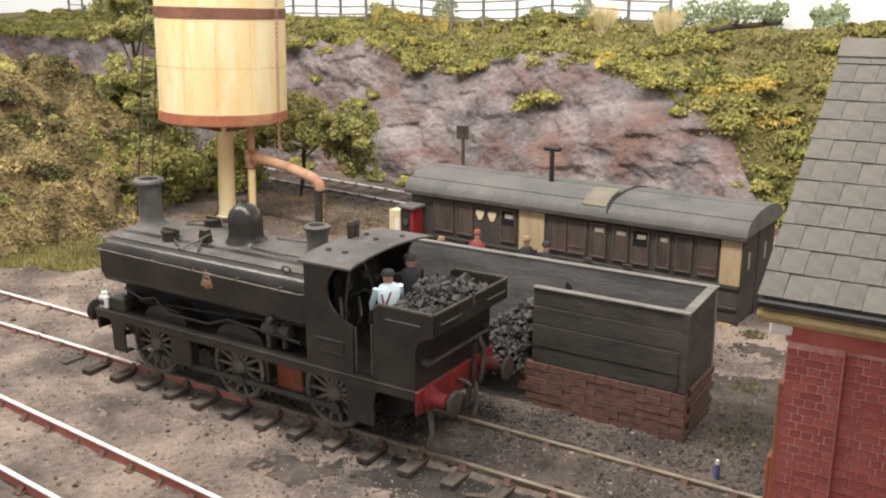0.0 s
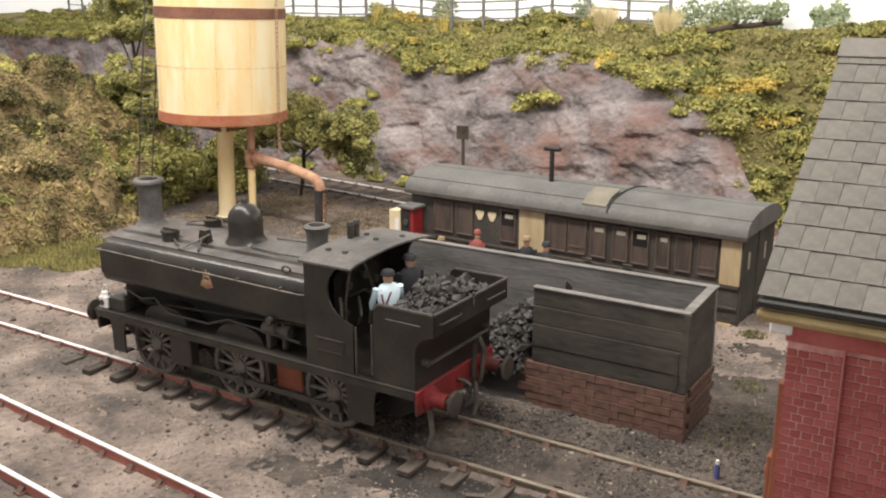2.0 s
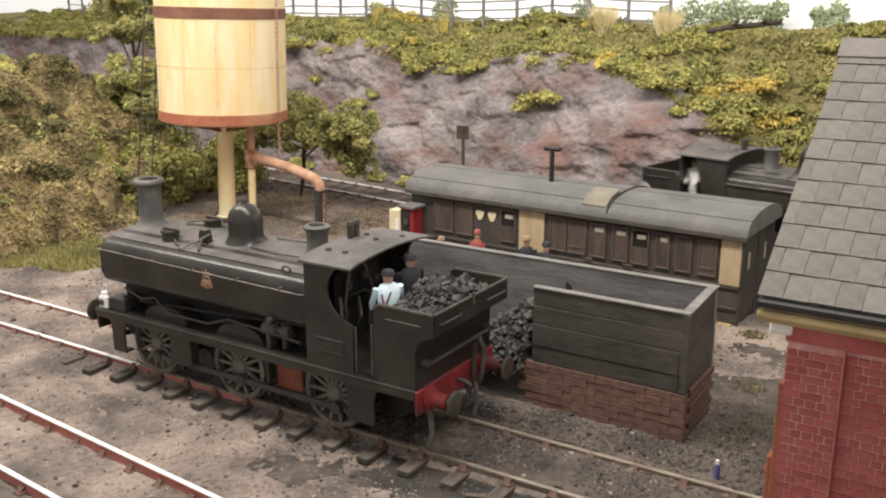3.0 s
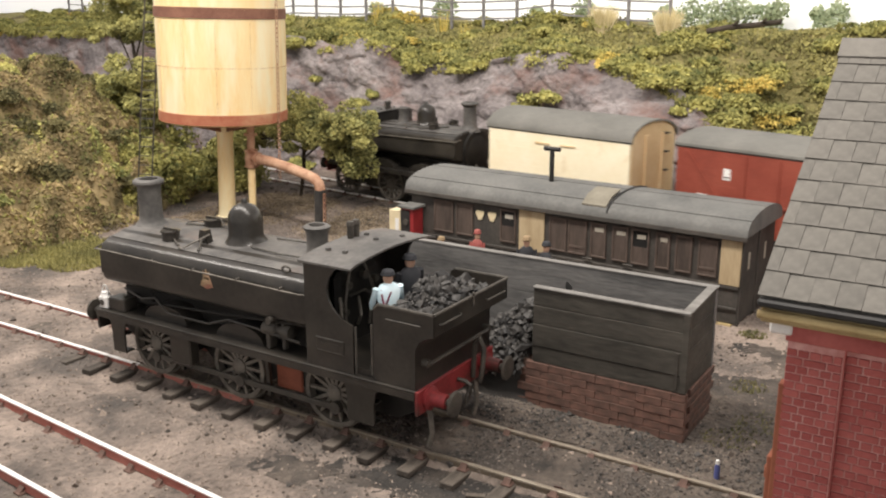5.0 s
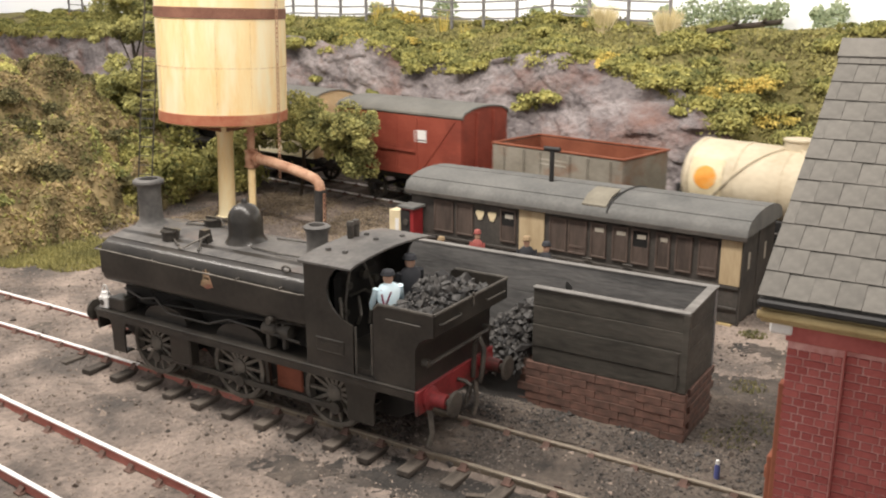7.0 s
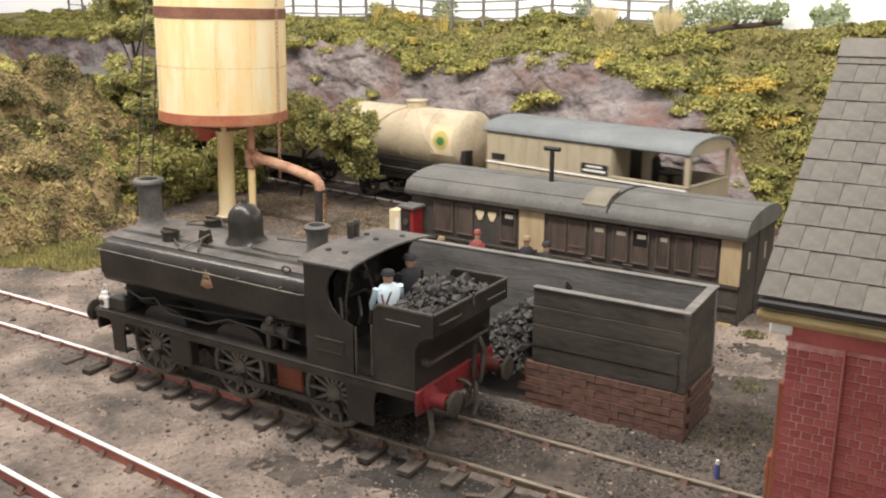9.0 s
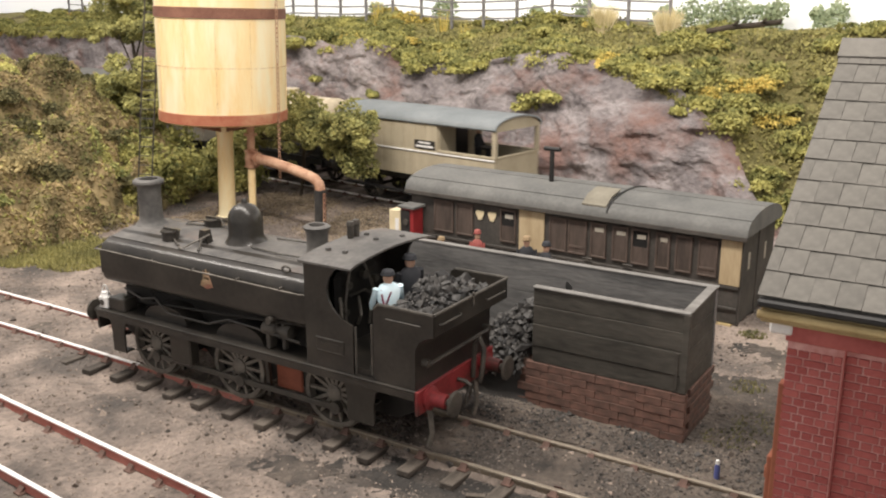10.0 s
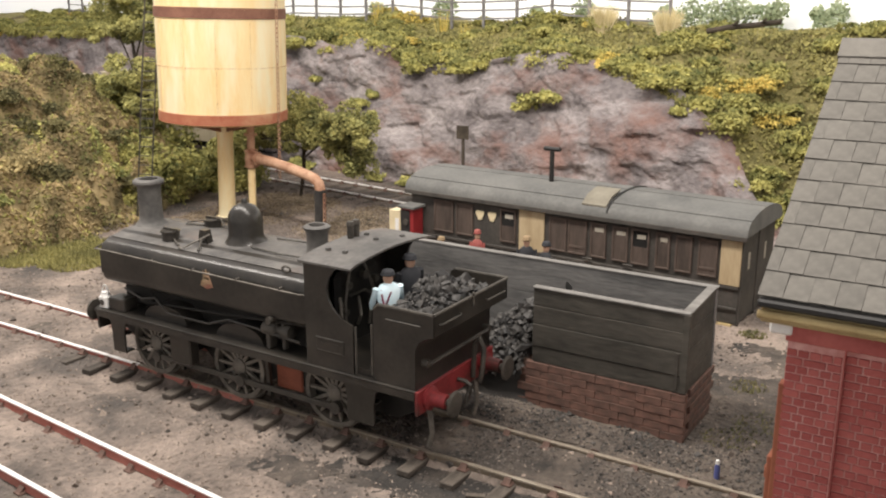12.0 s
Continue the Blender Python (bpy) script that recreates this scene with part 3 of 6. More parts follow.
def coal_dust():
    """Coal dust trodden into the ash round the coal stage and the engine's siding."""
    pts = []
    while len(pts) < 30000:
        x, y = RNG.uniform(-5, 9), RNG.uniform(-2.6, 7.5)
        w = math.exp(-((y - 1.6) / 1.5) ** 2) * min(1, max(0.0, (x + 0.5) / 3.5)) + 0.6 * math.exp(-((y - 0.0) / 1.3) ** 2) * min(1, max(0.0, (x + 2) / 4)) + (0.07 if x > 0 else 0.01)
        if RNG.random() < w * (0.55 + 0.9 * noise.noise((x * 0.9, y * 0.9, 6.0))):
            pts.append((x, y, ground_z(x, y) + 0.004))
    v, f = scraps(np.array(pts), RNG.gamma(2.0, 0.0075, len(pts)) + 0.005)
    return tagged(raw("coal_dust", v, f, DUST), "black coal dust and slack on the ground", "coal dust", kind="stuff")


coal_dust()


def cinder_at(u, v):
    x, y = -2.5 + 12 * u, -2.6 + 10.0 * v
    edge = min((x + 0.8) / 3.5, (9.5 - x) / 1.5, (y + 2.6) / 1.6, (7.4 - y) / 3.0)
    m = edge - 0.36 + 0.9 * fbm(x * 0.6, y * 0.6, 12.0, 4)
    return (x, y, ground_z(x, y) + max(-0.05, min(0.012, 0.08 * m)))


tagged(grid_sheet("cinder_bed", 190, 110, cinder_at, CINDER), "dark trodden cinders round the coal stage", "ground", kind="structure")


# ---- trees
def tree(x, y, z, h, lean, crowns, label, n=3800, leaf=0.048):
    t = thing("tree", label, "tree", "trees beside the water tower", (x, y, z))
    bm = bmesh.new()
    r = random.Random(int(h * 100))
    top = Vector((lean[0], lean[1], h * 0.85))
    tube(bm, [(0, 0, -0.1), top * 0.35 + Vector((0.08, 0, 0)), top * 0.7, top], 0.065, 8)
    for c in crowns:
        c = Vector(c[:3])
        st = top * r.uniform(0.4, 0.75)
        tube(bm, [st, (st + c) * 0.5 + Vector((0, 0, 0.15)), c], 0.035, 6)
        for _ in range(4):
            tube(bm, [c * 0.8 + st * 0.2, c + Vector((r.uniform(-0.6, 0.6), r.uniform(-0.6, 0.6), r.uniform(-0.2, 0.5)))], 0.015, 5)
    part("trunk", bm, BARK, t, "dark bark trunk with thin limbs")
    pts = [clump_points(*c, n, 16, -0.9) for c in crowns]
    v, f = flakes(np.concatenate(pts), RNG.uniform(0.5, 1.3, n * len(pts)) * leaf)
    cr = raw("crown", v, f, TREELEAF)
    cr.parent = t
    return t


tree(-13.5, 13.9, 0, 3.8, (0.9, -0.6), [(0.9, -0.6, 3.0, 1.5, 0.9, 1.0), (2.2, -0.8, 2.8, 1.3, 0.9, 1.0), (3.0, -1.0, 2.0, 0.9, 0.7, 1.0), (3.3, -1.1, 2.9, 0.9, 0.7, 0.7), (-0.5, -0.4, 2.6, 1.2, 0.9, 0.8), (1.4, -0.8, 2.3, 1.1, 0.8, 0.5), (-1.8, -0.4, 2.2, 1.2, 0.8, 0.7), (-2.9, -0.5, 1.7, 1.0, 0.8, 0.7)], "leafy green tree beside the running line")
tree(-21.5, 13.6, 0.5, 7.2, (-1.0, 0.4), [(-1.0, 0.4, 6.3, 1.5, 1.1, 1.0), (0.3, 0.2, 5.6, 1.0, 0.8, 0.7), (-1.6, 0.2, 5.4, 0.9, 0.8, 0.6), (-0.6, 0, 6.9, 0.9, 0.8, 0.6)], "tall leafy tree with a dark leaning trunk on the bank")
tree(-20.6, 12.4, 0.6, 4.6, (0.3, 0), [(0.3, 0, 3.9, 1.2, 0.9, 0.7), (1.2, -0.2, 3.0, 1.2, 1.0, 0.7), (-0.6, 0, 3.2, 1.0, 0.9, 0.6), (1.6, 0, 2.2, 1.1, 0.9, 0.7), (-1.5, 0.1, 2.9, 1.1, 0.9, 0.8)], "leafy green tree on the bank behind the water tower")


# ---- track
def rail_line(name, pts, head, label, web, h=0.03):
    """One bullhead rail along points of its top centre, with a head and a rusty web."""
    t = thing(name, label, "rail", "running rails")
    pts = [Vector(p) for p in pts]

    def sweep(prof):
        bm = bmesh.new()
        rings = []
        for i, p in enumerate(pts):
            d = (pts[min(i + 1, len(pts) - 1)] - pts[max(i - 1, 0)]).normalized()
            w = Vector((-d.y, d.x, 0))
            rings.append([p + w * a + Vector((0, 0, b)) for a, b in prof])
        loft(bm, rings)
        return bm
    part("rail_head", sweep([(-0.04, -0.005), (-0.032, 0), (0.032, 0), (0.04, -0.005), (0.04, -h), (-0.04, -h)]), head, t, "worn running surface")
    part("rail_web", sweep([(-0.042, -h), (0.042, -h), (0.042, -h - 0.015), (0.032, -h - 0.022), (0.032, -0.125), (0.042, -0.14), (0.042, -0.18), (-0.042, -0.18), (-0.042, -0.14), (-0.032, -0.125), (-0.032, -h - 0.022), (-0.042, -h - 0.015)]), web, t, "dull brown rail side" if web == DULLWEB else "rust-red rail side")
    return t


def sleeper_mesh(length):
    bm = bmesh.new()
    box(bm, -0.125, 0.125, -length / 2, length / 2, -0.11, 0.0, 0.012)
    return mesh_of(bm, "sleeper", SLEEPER, 25)


def chair_mesh():
    bm = bmesh.new()
    box(bm, -0.09, 0.09, -0.16, 0.16, 0.0, 0.035, 0.01)
    for s in (-1, 1):
        prism(bm, [(s * 0.045, 0.03), (s * 0.14, 0.03), (s * 0.055, 0.11), (s * 0.045, 0.11)], -0.06, 0.06, "yz")
    return mesh_of(bm, "rail_chair", CHAIRIRON)


SLEEPER_ME, CHAIR_ME = sleeper_mesh(2.6), chair_mesh()


def track(name, label, fn, x0, x1, step, gauge_lines, drop, heads):
    """Rails at fn(x)+offset, with sleepers and chairs under them."""
    n = max(2, int((x1 - x0) / 0.8))
    for off, head in zip(gauge_lines, heads):
        if head is None:
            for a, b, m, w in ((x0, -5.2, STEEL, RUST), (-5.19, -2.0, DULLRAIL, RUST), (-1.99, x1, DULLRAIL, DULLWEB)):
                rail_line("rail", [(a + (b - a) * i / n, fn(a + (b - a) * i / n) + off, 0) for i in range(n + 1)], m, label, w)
            continue
        rail_line("rail", [(x0 + (x1 - x0) * i / n, fn(x0 + (x1 - x0) * i / n) + off, 0) for i in range(n + 1)], head, label, DULLWEB if fn == back_y else RUST, 0.05 if fn == back_y else 0.03)
    bed = thing("sleepers", "row of dark stained timber sleepers " + name, "sleepers")
    r = random.Random(len(name))
    x = x0
    while x < x1:
        a = math.atan2(fn(x + 0.5) - fn(x - 0.5), 1.0)
        s = new("sleeper", SLEEPER_ME)
        s.parent = bed
        s.matrix_basis = pose(x * S, (fn(x) + r.uniform(-0.04, 0.04)) * S, (-0.15 - drop) * S, 0, 0, math.degrees(a) + r.uniform(-1.2, 1.2))
        for off in gauge_lines:
            c = new("rail_chair", CHAIR_ME)
            c.parent = s
            c.matrix_basis = pose(0, off * S, 0)
        x += step * r.uniform(0.96, 1.04)


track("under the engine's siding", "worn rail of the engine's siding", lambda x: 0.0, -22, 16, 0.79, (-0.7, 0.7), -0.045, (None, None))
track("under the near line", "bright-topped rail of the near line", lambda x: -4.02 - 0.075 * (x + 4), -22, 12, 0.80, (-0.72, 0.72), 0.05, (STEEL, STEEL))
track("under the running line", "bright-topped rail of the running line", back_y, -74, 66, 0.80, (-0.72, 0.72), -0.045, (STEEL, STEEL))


# ---- engines
SPOKE_ME = {}


def spoked_wheel(parent, x, y, r, material, spokes, side):
    """A wheel that turns as one: flanged tyre, boss and separate tapered spokes."""
    k = -side
    bm = bmesh.new()
    lathe(bm, [(r - 0.09, -0.06 * k), (r - 0.005, -0.06 * k), (r, 0.05 * k), (r + 0.03, 0.055 * k), (r + 0.03, 0.085 * k), (r - 0.09, 0.085 * k)], seg=36, axis="y", ring_only=True)
    w = part("wheel", bm, material, parent, at=(x, y, r))
    bm = bmesh.new()
    lathe(bm, [(0.0, -0.08 * k), (0.10, -0.08 * k), (0.15, -0.05 * k), (0.15, 0.06 * k), (0.0, 0.06 * k)], seg=18, axis="y")
    part("boss", bm, material, w)
    key = (r, material.name)
    if key not in SPOKE_ME:
        bm = bmesh.new()
        loft(bm, [[(q, h, s * t) for s, h in ((-1, -0.03), (1, -0.03), (1, 0.03), (-1, 0.03))] for q, t in ((0.12, 0.035), (r - 0.08, 0.022))])
        SPOKE_ME[key] = mesh_of(bm, "spoke", material)
    for i in range(spokes):
        o = new("spoke", SPOKE_ME[key])
        o.parent = w
        o.matrix_basis = pose(0, 0, 0, 0, 360 * i / spokes, 0)
    return w


def wheelset(parent, x, r, material, spokes=8):
    """A pair of wheels on an axle."""
    for s in (-1, 1):
        spoked_wheel(parent, x, s * 0.76, r, material, spokes, s)
    bm = bmesh.new()
    cyl(bm, (x, -0.75, r), (x, 0.75, r), 0.07, seg=10)
    part("axle", bm, DULLIRON, parent)


def buffer(parent, x, y, d, material):
    bm = bmesh.new()
    lathe(bm, [(0.20, 0), (0.20, 0.05 * d), (0.13, 0.09 * d), (0.115, 0.34 * d), (0.0, 0.34 * d)], x, y, 1.05, 16, "x")
    b = part("buffer_stock", bm, material, parent)
    bm = bmesh.new()
    lathe(bm, [(0.06, 0.34 * d), (0.06, 0.44 * d), (0.21, 0.455 * d), (0.22, 0.475 * d), (0.19, 0.50 * d), (0.0, 0.515 * d)], x, y, 1.05, 20, "x")
    part("buffer_head", bm, DULLIRON, b, "dark steel buffer head")


def handrail(name, parent, pts, r=0.018, mat_=None):
    bm = bmesh.new()
    tube(bm, pts, r, 6)
    return part(name, bm, mat_ or DULLIRON, parent)


def engine(label, at, rz, k, closed, beam):
    """A pannier tank engine, front towards -x, its rear wheels at x = 0. k shifts cab and bunker forward."""
    e = thing("tank_engine", label, "steam locomotive", "", at, rz)
    F, R = -5.65, 1.95 - k
    c0 = -0.25 - k
    # frames, footplate and valance
    for s in (-1, 1):
        bm = bmesh.new()
        prism(bm, [(F + 0.1, 0.75), (F + 0.5, 0.45), (-4.9, 0.40), (-3.9, 0.42), (-3.3, 0.72), (-2.9, 0.42), (-1.6, 0.42), (-1.2, 0.72), (-0.7, 0.42), (R - 0.7, 0.42), (R - 0.1, 0.75), (R - 0.1, 1.2), (F + 0.1, 1.2)], s * 0.60, s * 0.64)
        part("frame", bm, SHADEBLACK, e)
    bm = bmesh.new()
    box(bm, F, R, -1.21, 1.21, 1.21, 1.26, 0.012)
    for s in (-1, 1):
        box(bm, F, R, s * 1.19 - 0.02, s * 1.19 + 0.02, 1.10, 1.215)
    part("footplate", bm, BLACK, e)
    boxes("buffer_beam", BLACK, e, (F - 0.06, F, -1.2, 1.2, 0.84, 1.24), bevel=0.01)
    boxes("buffer_beam", beam, e, (R, R + 0.06, -1.2, 1.2, 0.84, 1.25), bevel=0.01, label="red painted rear buffer beam")
    for s in (-1, 1):
        buffer(e, F - 0.06, s * 0.864, -1, BLACK)
        buffer(e, R + 0.06, s * 0.864, 1, beam)
    # wheels and rods
    for x in (-4.47, -2.235, 0.0):
        wheelset(e, x, 0.63, WHEELIRON, 14)
    if not closed:
        for s in (-1, 1):
            bm = bmesh.new()
            a = radians(-60)
            dx, dz = 0.24 * math.cos(a), 0.63 + 0.24 * math.sin(a)
            for x0, x1 in ((-4.47, -2.235), (-2.235, 0.0)):
                box(bm, x0 + dx, x1 + dx, s * 0.90 - 0.025, s * 0.90 + 0.025, dz - 0.055, dz + 0.055, 0.012)
            for x0 in (-4.47, -2.235, 0):
                lathe(bm, [(0.0, -0.05), (0.11, -0.05), (0.11, 0.05), (0.0, 0.05)], x0 + dx, s * 0.90, dz, 14, "y")
            part("coupling_rod", bm, DULLIRON, e, "dull steel coupling rod")
    for s in (-1, 1):
        for i, x in enumerate((-4.47, -2.235, 0.0)):
            bm = bmesh.new()
            for j in range(5):
                box(bm, x - 0.5 + 0.07 * j, x + 0.5 - 0.07 * j, s * 0.70 - 0.05, s * 0.70 + 0.05, 1.02 + 0.03 * j - 0.03, 1.02 + 0.03 * j)
            part("leaf_spring", bm, BLACK, e)
        boxes("frame_plate", BLACK if closed else SPRINGRED, e, (-1.42, -0.82, s * 0.66 - 0.03, s * 0.66 + 0.03, 0.38, 1.0), bevel=0.02, label="black frame plate" if closed else "rust-red frame plate")
        boxes("sandbox", BLACK, e, (-3.75, -3.2, s * 0.98 - 0.12, s * 0.98 + 0.12, 0.50, 1.12), bevel=0.03)
        for x, w in ((0.55 - k, 0.55), (-5.35, 0.35)):
            bm = bmesh.new()
            prism(bm, [(x - 0.12, 1.12), (x - 0.02, 1.0), (x, 0.8), (x, 0.42), (x + w, 0.42), (x + w, 0.8), (x + w + 0.04, 1.0), (x + w + 0.16, 1.12)], s * 1.12 - 0.02, s * 1.12 + 0.02)
            for z in (0.42, 0.78):
                box(bm, x, x + w, s * 1.02 - 0.1, s * 1.02 + 0.1, z, z + 0.03)
            part("step", bm, BLACK, e)
        handrail("guard_iron", e, [(R - 0.15, s * 0.72, 0.85), (R - 0.02, s * 0.72, 0.7), (R + 0.02, s * 0.72, 0.35), (R - 0.05, s * 0.72, 0.1)], 0.045, WHEELIRON)
        for x in (-3.92, -1.98):
            lo = bmesh.new()
            prism(lo, [(x - 0.58, 1.26)] + [(x + 0.58 * math.cos(radians(q)), 1.26 + 0.30 * math.sin(radians(q))) for q in range(180, -1, -15)][1:-1] + [(x + 0.58, 1.26)], s * 0.55, s * 1.0)
            part("splasher", lo, BLACK, e)
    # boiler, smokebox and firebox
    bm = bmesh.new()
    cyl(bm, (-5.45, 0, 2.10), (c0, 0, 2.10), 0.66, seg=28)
    part("boiler", bm, SHADEBLACK, e)
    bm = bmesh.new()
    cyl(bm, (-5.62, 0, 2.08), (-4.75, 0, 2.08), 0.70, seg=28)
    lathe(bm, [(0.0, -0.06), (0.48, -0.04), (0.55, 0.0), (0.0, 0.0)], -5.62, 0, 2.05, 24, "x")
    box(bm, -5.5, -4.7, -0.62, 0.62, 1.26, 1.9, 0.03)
    part("smokebox", bm, SHADEBLACK, e)
    boxes("inside_frames", SHADEBLACK, e, (-4.8, -1.6, -0.58, 0.58, 1.0, 1.72), bevel=0.04)
    boxes("firebox", SHADEBLACK, e, (-1.6, c0, -0.62, 0.62, 1.2, 2.2), bevel=0.05)
    # pannier tanks, a rounded upper edge and a top that falls to the sides
    for s in (-1, 1):
        sec = [(0.10, 2.80), (0.55, 2.77), (0.88, 2.68)] + [(0.88 + 0.24 * math.sin(radians(q)), 2.44 + 0.24 * math.cos(radians(q))) for q in (15, 30, 45, 60, 75, 90)]
        sec += [(1.12, 2.02)] + [(0.94 + 0.18 * math.cos(radians(q)), 2.0 - 0.18 * math.sin(radians(q))) for q in (15, 35, 55, 75, 90)] + [(0.70, 1.80), (0.45, 2.1), (0.10, 2.4)]
        bm = bmesh.new()
        prism(bm, [(s * a, b) for a, b in sec], -5.52, c0, "yz")
        bmesh.ops.bevel(bm, geom=[ed for ed in bm.edges if abs(ed.verts[0].co.x + 5.52) < 1e-4 and abs(ed.verts[1].co.x + 5.52) < 1e-4], offset=0.05, segments=2, affect="EDGES")
        t = part("pannier_tank", bm, BLACK, e, "weathered black side tank")
        handrail("handrail", t, [(-5.60, s * 0.9, 2.56), (-5.58, s * 1.17, 2.50), (c0 - 0.15, s * 1.17, 2.44), (c0 - 0.02, s * 1.13, 2.44)], 0.018, WHEELIRON)
        for x in (-5.1, -4.0, -2.9, -1.8, -0.8 - k):
            bm = bmesh.new()
            lathe(bm, [(0.0, -0.05 * s), (0.028, -0.05 * s), (0.02, 0.06 * s), (0.0, 0.06 * s)], x, s * 1.13, 2.48, 8, "y")
            part("handrail_knob", bm, DULLIRON, t)
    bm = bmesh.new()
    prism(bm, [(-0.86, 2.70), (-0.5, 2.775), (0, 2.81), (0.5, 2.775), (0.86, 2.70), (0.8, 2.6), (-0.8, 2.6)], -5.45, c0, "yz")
    part("tank_top", bm, BLACKTOP, e, "grey tank top, paler than the tank sides")
    for s in (-1, 1):
        bm = bmesh.new()
        cyl(bm, (-4.1, s * 0.55, 2.75), (-4.1, s * 0.55, 2.90), 0.17, seg=18)
        cyl(bm, (-4.1, s * 0.55, 2.90), (-4.1, s * 0.55, 2.93), 0.19, seg=18)
        box(bm, -4.28, -3.92, s * 0.55 - 0.02, s * 0.55 + 0.02, 2.93, 2.97)
        part("tank_filler", bm, BLACK, e)
        handrail("lifting_ring", e, [(-0.85 + 0.09 * math.cos(q), s * 0.92, 2.70 + 0.05 + 0.05 * math.sin(q)) for q in np.linspace(0, 6.28, 12)], 0.02)
        handrail("top_pipe", e, [(-4.55, s * 0.25, 2.83), (-3.6, s * 0.82, 2.76)], 0.022)
        handrail("top_pipe", e, [(-3.3, s * 0.30, 2.84), (-3.2, s * 0.62, 2.86), (-3.05, s * 0.85, 2.74)], 0.022)
        handrail("top_pipe", e, [(-2.2, s * 0.35, 2.82), (-1.4, s * 0.45, 2.82), (c0, s * 0.45, 2.86)], 0.018)
    if not closed:
        handrail("fire_iron", e, [(-4.57, -0.25, 2.87), (-3.52, -0.86, 2.73), (-3.45, -0.88, 2.72)], 0.016, WHEELIRON)
        handrail("fire_iron", e, [(-3.45, -0.86, 2.735), (-3.14, -0.45, 2.95)], 0.016, WHEELIRON)
        handrail("fire_iron", e, [(-4.6, 0.35, 2.84), (-3.9, 0.55, 2.95), (-3.3, 0.2, 2.86)], 0.014, DULLIRON)
    bm = bmesh.new()
    prism(bm, [(-3.42, 2.78), (-3.16, 2.78), (-3.22, 3.02), (-3.36, 3.02)], -0.5, -0.36)
    part("clack_box", bm, BLACK, e)
    # chimney, dome and safety valves
    bm = bmesh.new()
    lathe(bm, [(0.40, 2.72), (0.31, 2.80), (0.245, 2.88), (0.228, 3.0), (0.228, 3.54), (0.24, 3.58), (0.285, 3.61), (0.31, 3.65), (0.30, 3.69), (0.26, 3.72), (0.19, 3.72), (0.18, 3.3), (0.0, 3.3)], -5.27, 0, 0, 28)
    part("chimney", bm, BLACKTOP, e, "tall black chimney with a rolled cap")
    bm = bmesh.new()
    lathe(bm, [(0.47, 2.72), (0.40, 2.79), (0.345, 2.87), (0.33, 2.95), (0.33, 3.18), (0.315, 3.28), (0.275, 3.38), (0.205, 3.46), (0.11, 3.51), (0.06, 3.525), (0.055, 3.57), (0.035, 3.60), (0.0, 3.61)], -3.3 if closed else -2.66, 0, 0, 28)
    part("dome", bm, BLACK, e, "rounded black steam dome")
    bm = bmesh.new()
    lathe(bm, [(0.26, 2.74), (0.21, 2.84), (0.195, 2.95), (0.195, 3.20), (0.235, 3.26), (0.245, 3.30), (0.20, 3.33), (0.15, 3.33), (0.14, 3.2), (0.0, 3.2)], -0.92 - k, 0, 0, 22)
    part("safety_valve_cover", bm, BLACKTOP, e)
    for y in (0.0, 0.16):
        bm = bmesh.new()
        lathe(bm, [(0.05, 3.2), (0.06, 3.25), (0.06, 3.42), (0.075, 3.43), (0.06, 3.5), (0.0, 3.51)], c0 + 0.12, y - 0.05, 0, 10)
        part("whistle", bm, DULLIRON, e)
    # cab
    c1 = 0.74 - k
    for s in (-1, 1):
        bm = bmesh.new()
        cut = [(c1, 1.26), (c1, 2.10)] + [(c1 + 0.10 + 0.62 * math.cos(radians(q)), 2.62 + 0.52 * math.sin(radians(q))) for q in (255, 235, 215, 195, 175, 155, 140)] + [(c0 + 0.72, 3.07)]
        if closed:
            cut = [(c1 - 0.28, 1.26), (c1 - 0.28, 2.2), (c1 - 0.2, 2.6), (c1 - 0.05, 3.08)]
        prism(bm, [(c0, 1.26)] + cut + [(c0, 3.10)], s * 1.15 - 0.02, s * 1.15 + 0.02)
        sd = part("cab_side", bm, BLACK, e)
        handrail("grab_rail", sd, [(c1 + 0.06, s * 1.17, 1.3), (c1 + 0.06, s * 1.17, 2.1)], 0.02)
        boxes("number_plate", BLACK, sd, (c0 + 0.22, c0 + 0.80, s * 1.18 - 0.012, s * 1.18 + 0.012, 1.55, 1.80), bevel=0.01, label="cast plate with worn raised border")
        for z in (1.565, 1.775):
            boxes("plate_border", DULLIRON, sd, (c0 + 0.24, c0 + 0.78, s * 1.194 - 0.004, s * 1.194 + 0.004, z, z + 0.012))
        boxes("plate_bar", BLACK, sd, (c0 + 0.32, c0 + 0.70, s * 1.194 - 0.003, s * 1.194 + 0.003, 1.63, 1.72))
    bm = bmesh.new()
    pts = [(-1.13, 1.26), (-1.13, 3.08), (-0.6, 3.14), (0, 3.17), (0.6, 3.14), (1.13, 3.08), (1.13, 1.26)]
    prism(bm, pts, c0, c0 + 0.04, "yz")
    part("cab_front", bm, SHADEBLACK, e)
    if closed:
        bm = bmesh.new()
        prism(bm, [(-1.13, 2.4), (-1.13, 3.08), (-0.6, 3.14), (0, 3.17), (0.6, 3.14), (1.13, 3.08), (1.13, 2.4)], c1 + 0.35, c1 + 0.39, "yz")
        part("cab_back", bm, BLACK, e)
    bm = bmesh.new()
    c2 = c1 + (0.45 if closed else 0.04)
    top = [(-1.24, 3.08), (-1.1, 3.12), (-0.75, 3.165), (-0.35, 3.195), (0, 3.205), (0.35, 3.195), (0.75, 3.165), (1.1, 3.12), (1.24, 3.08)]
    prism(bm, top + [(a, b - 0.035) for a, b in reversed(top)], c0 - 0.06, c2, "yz")
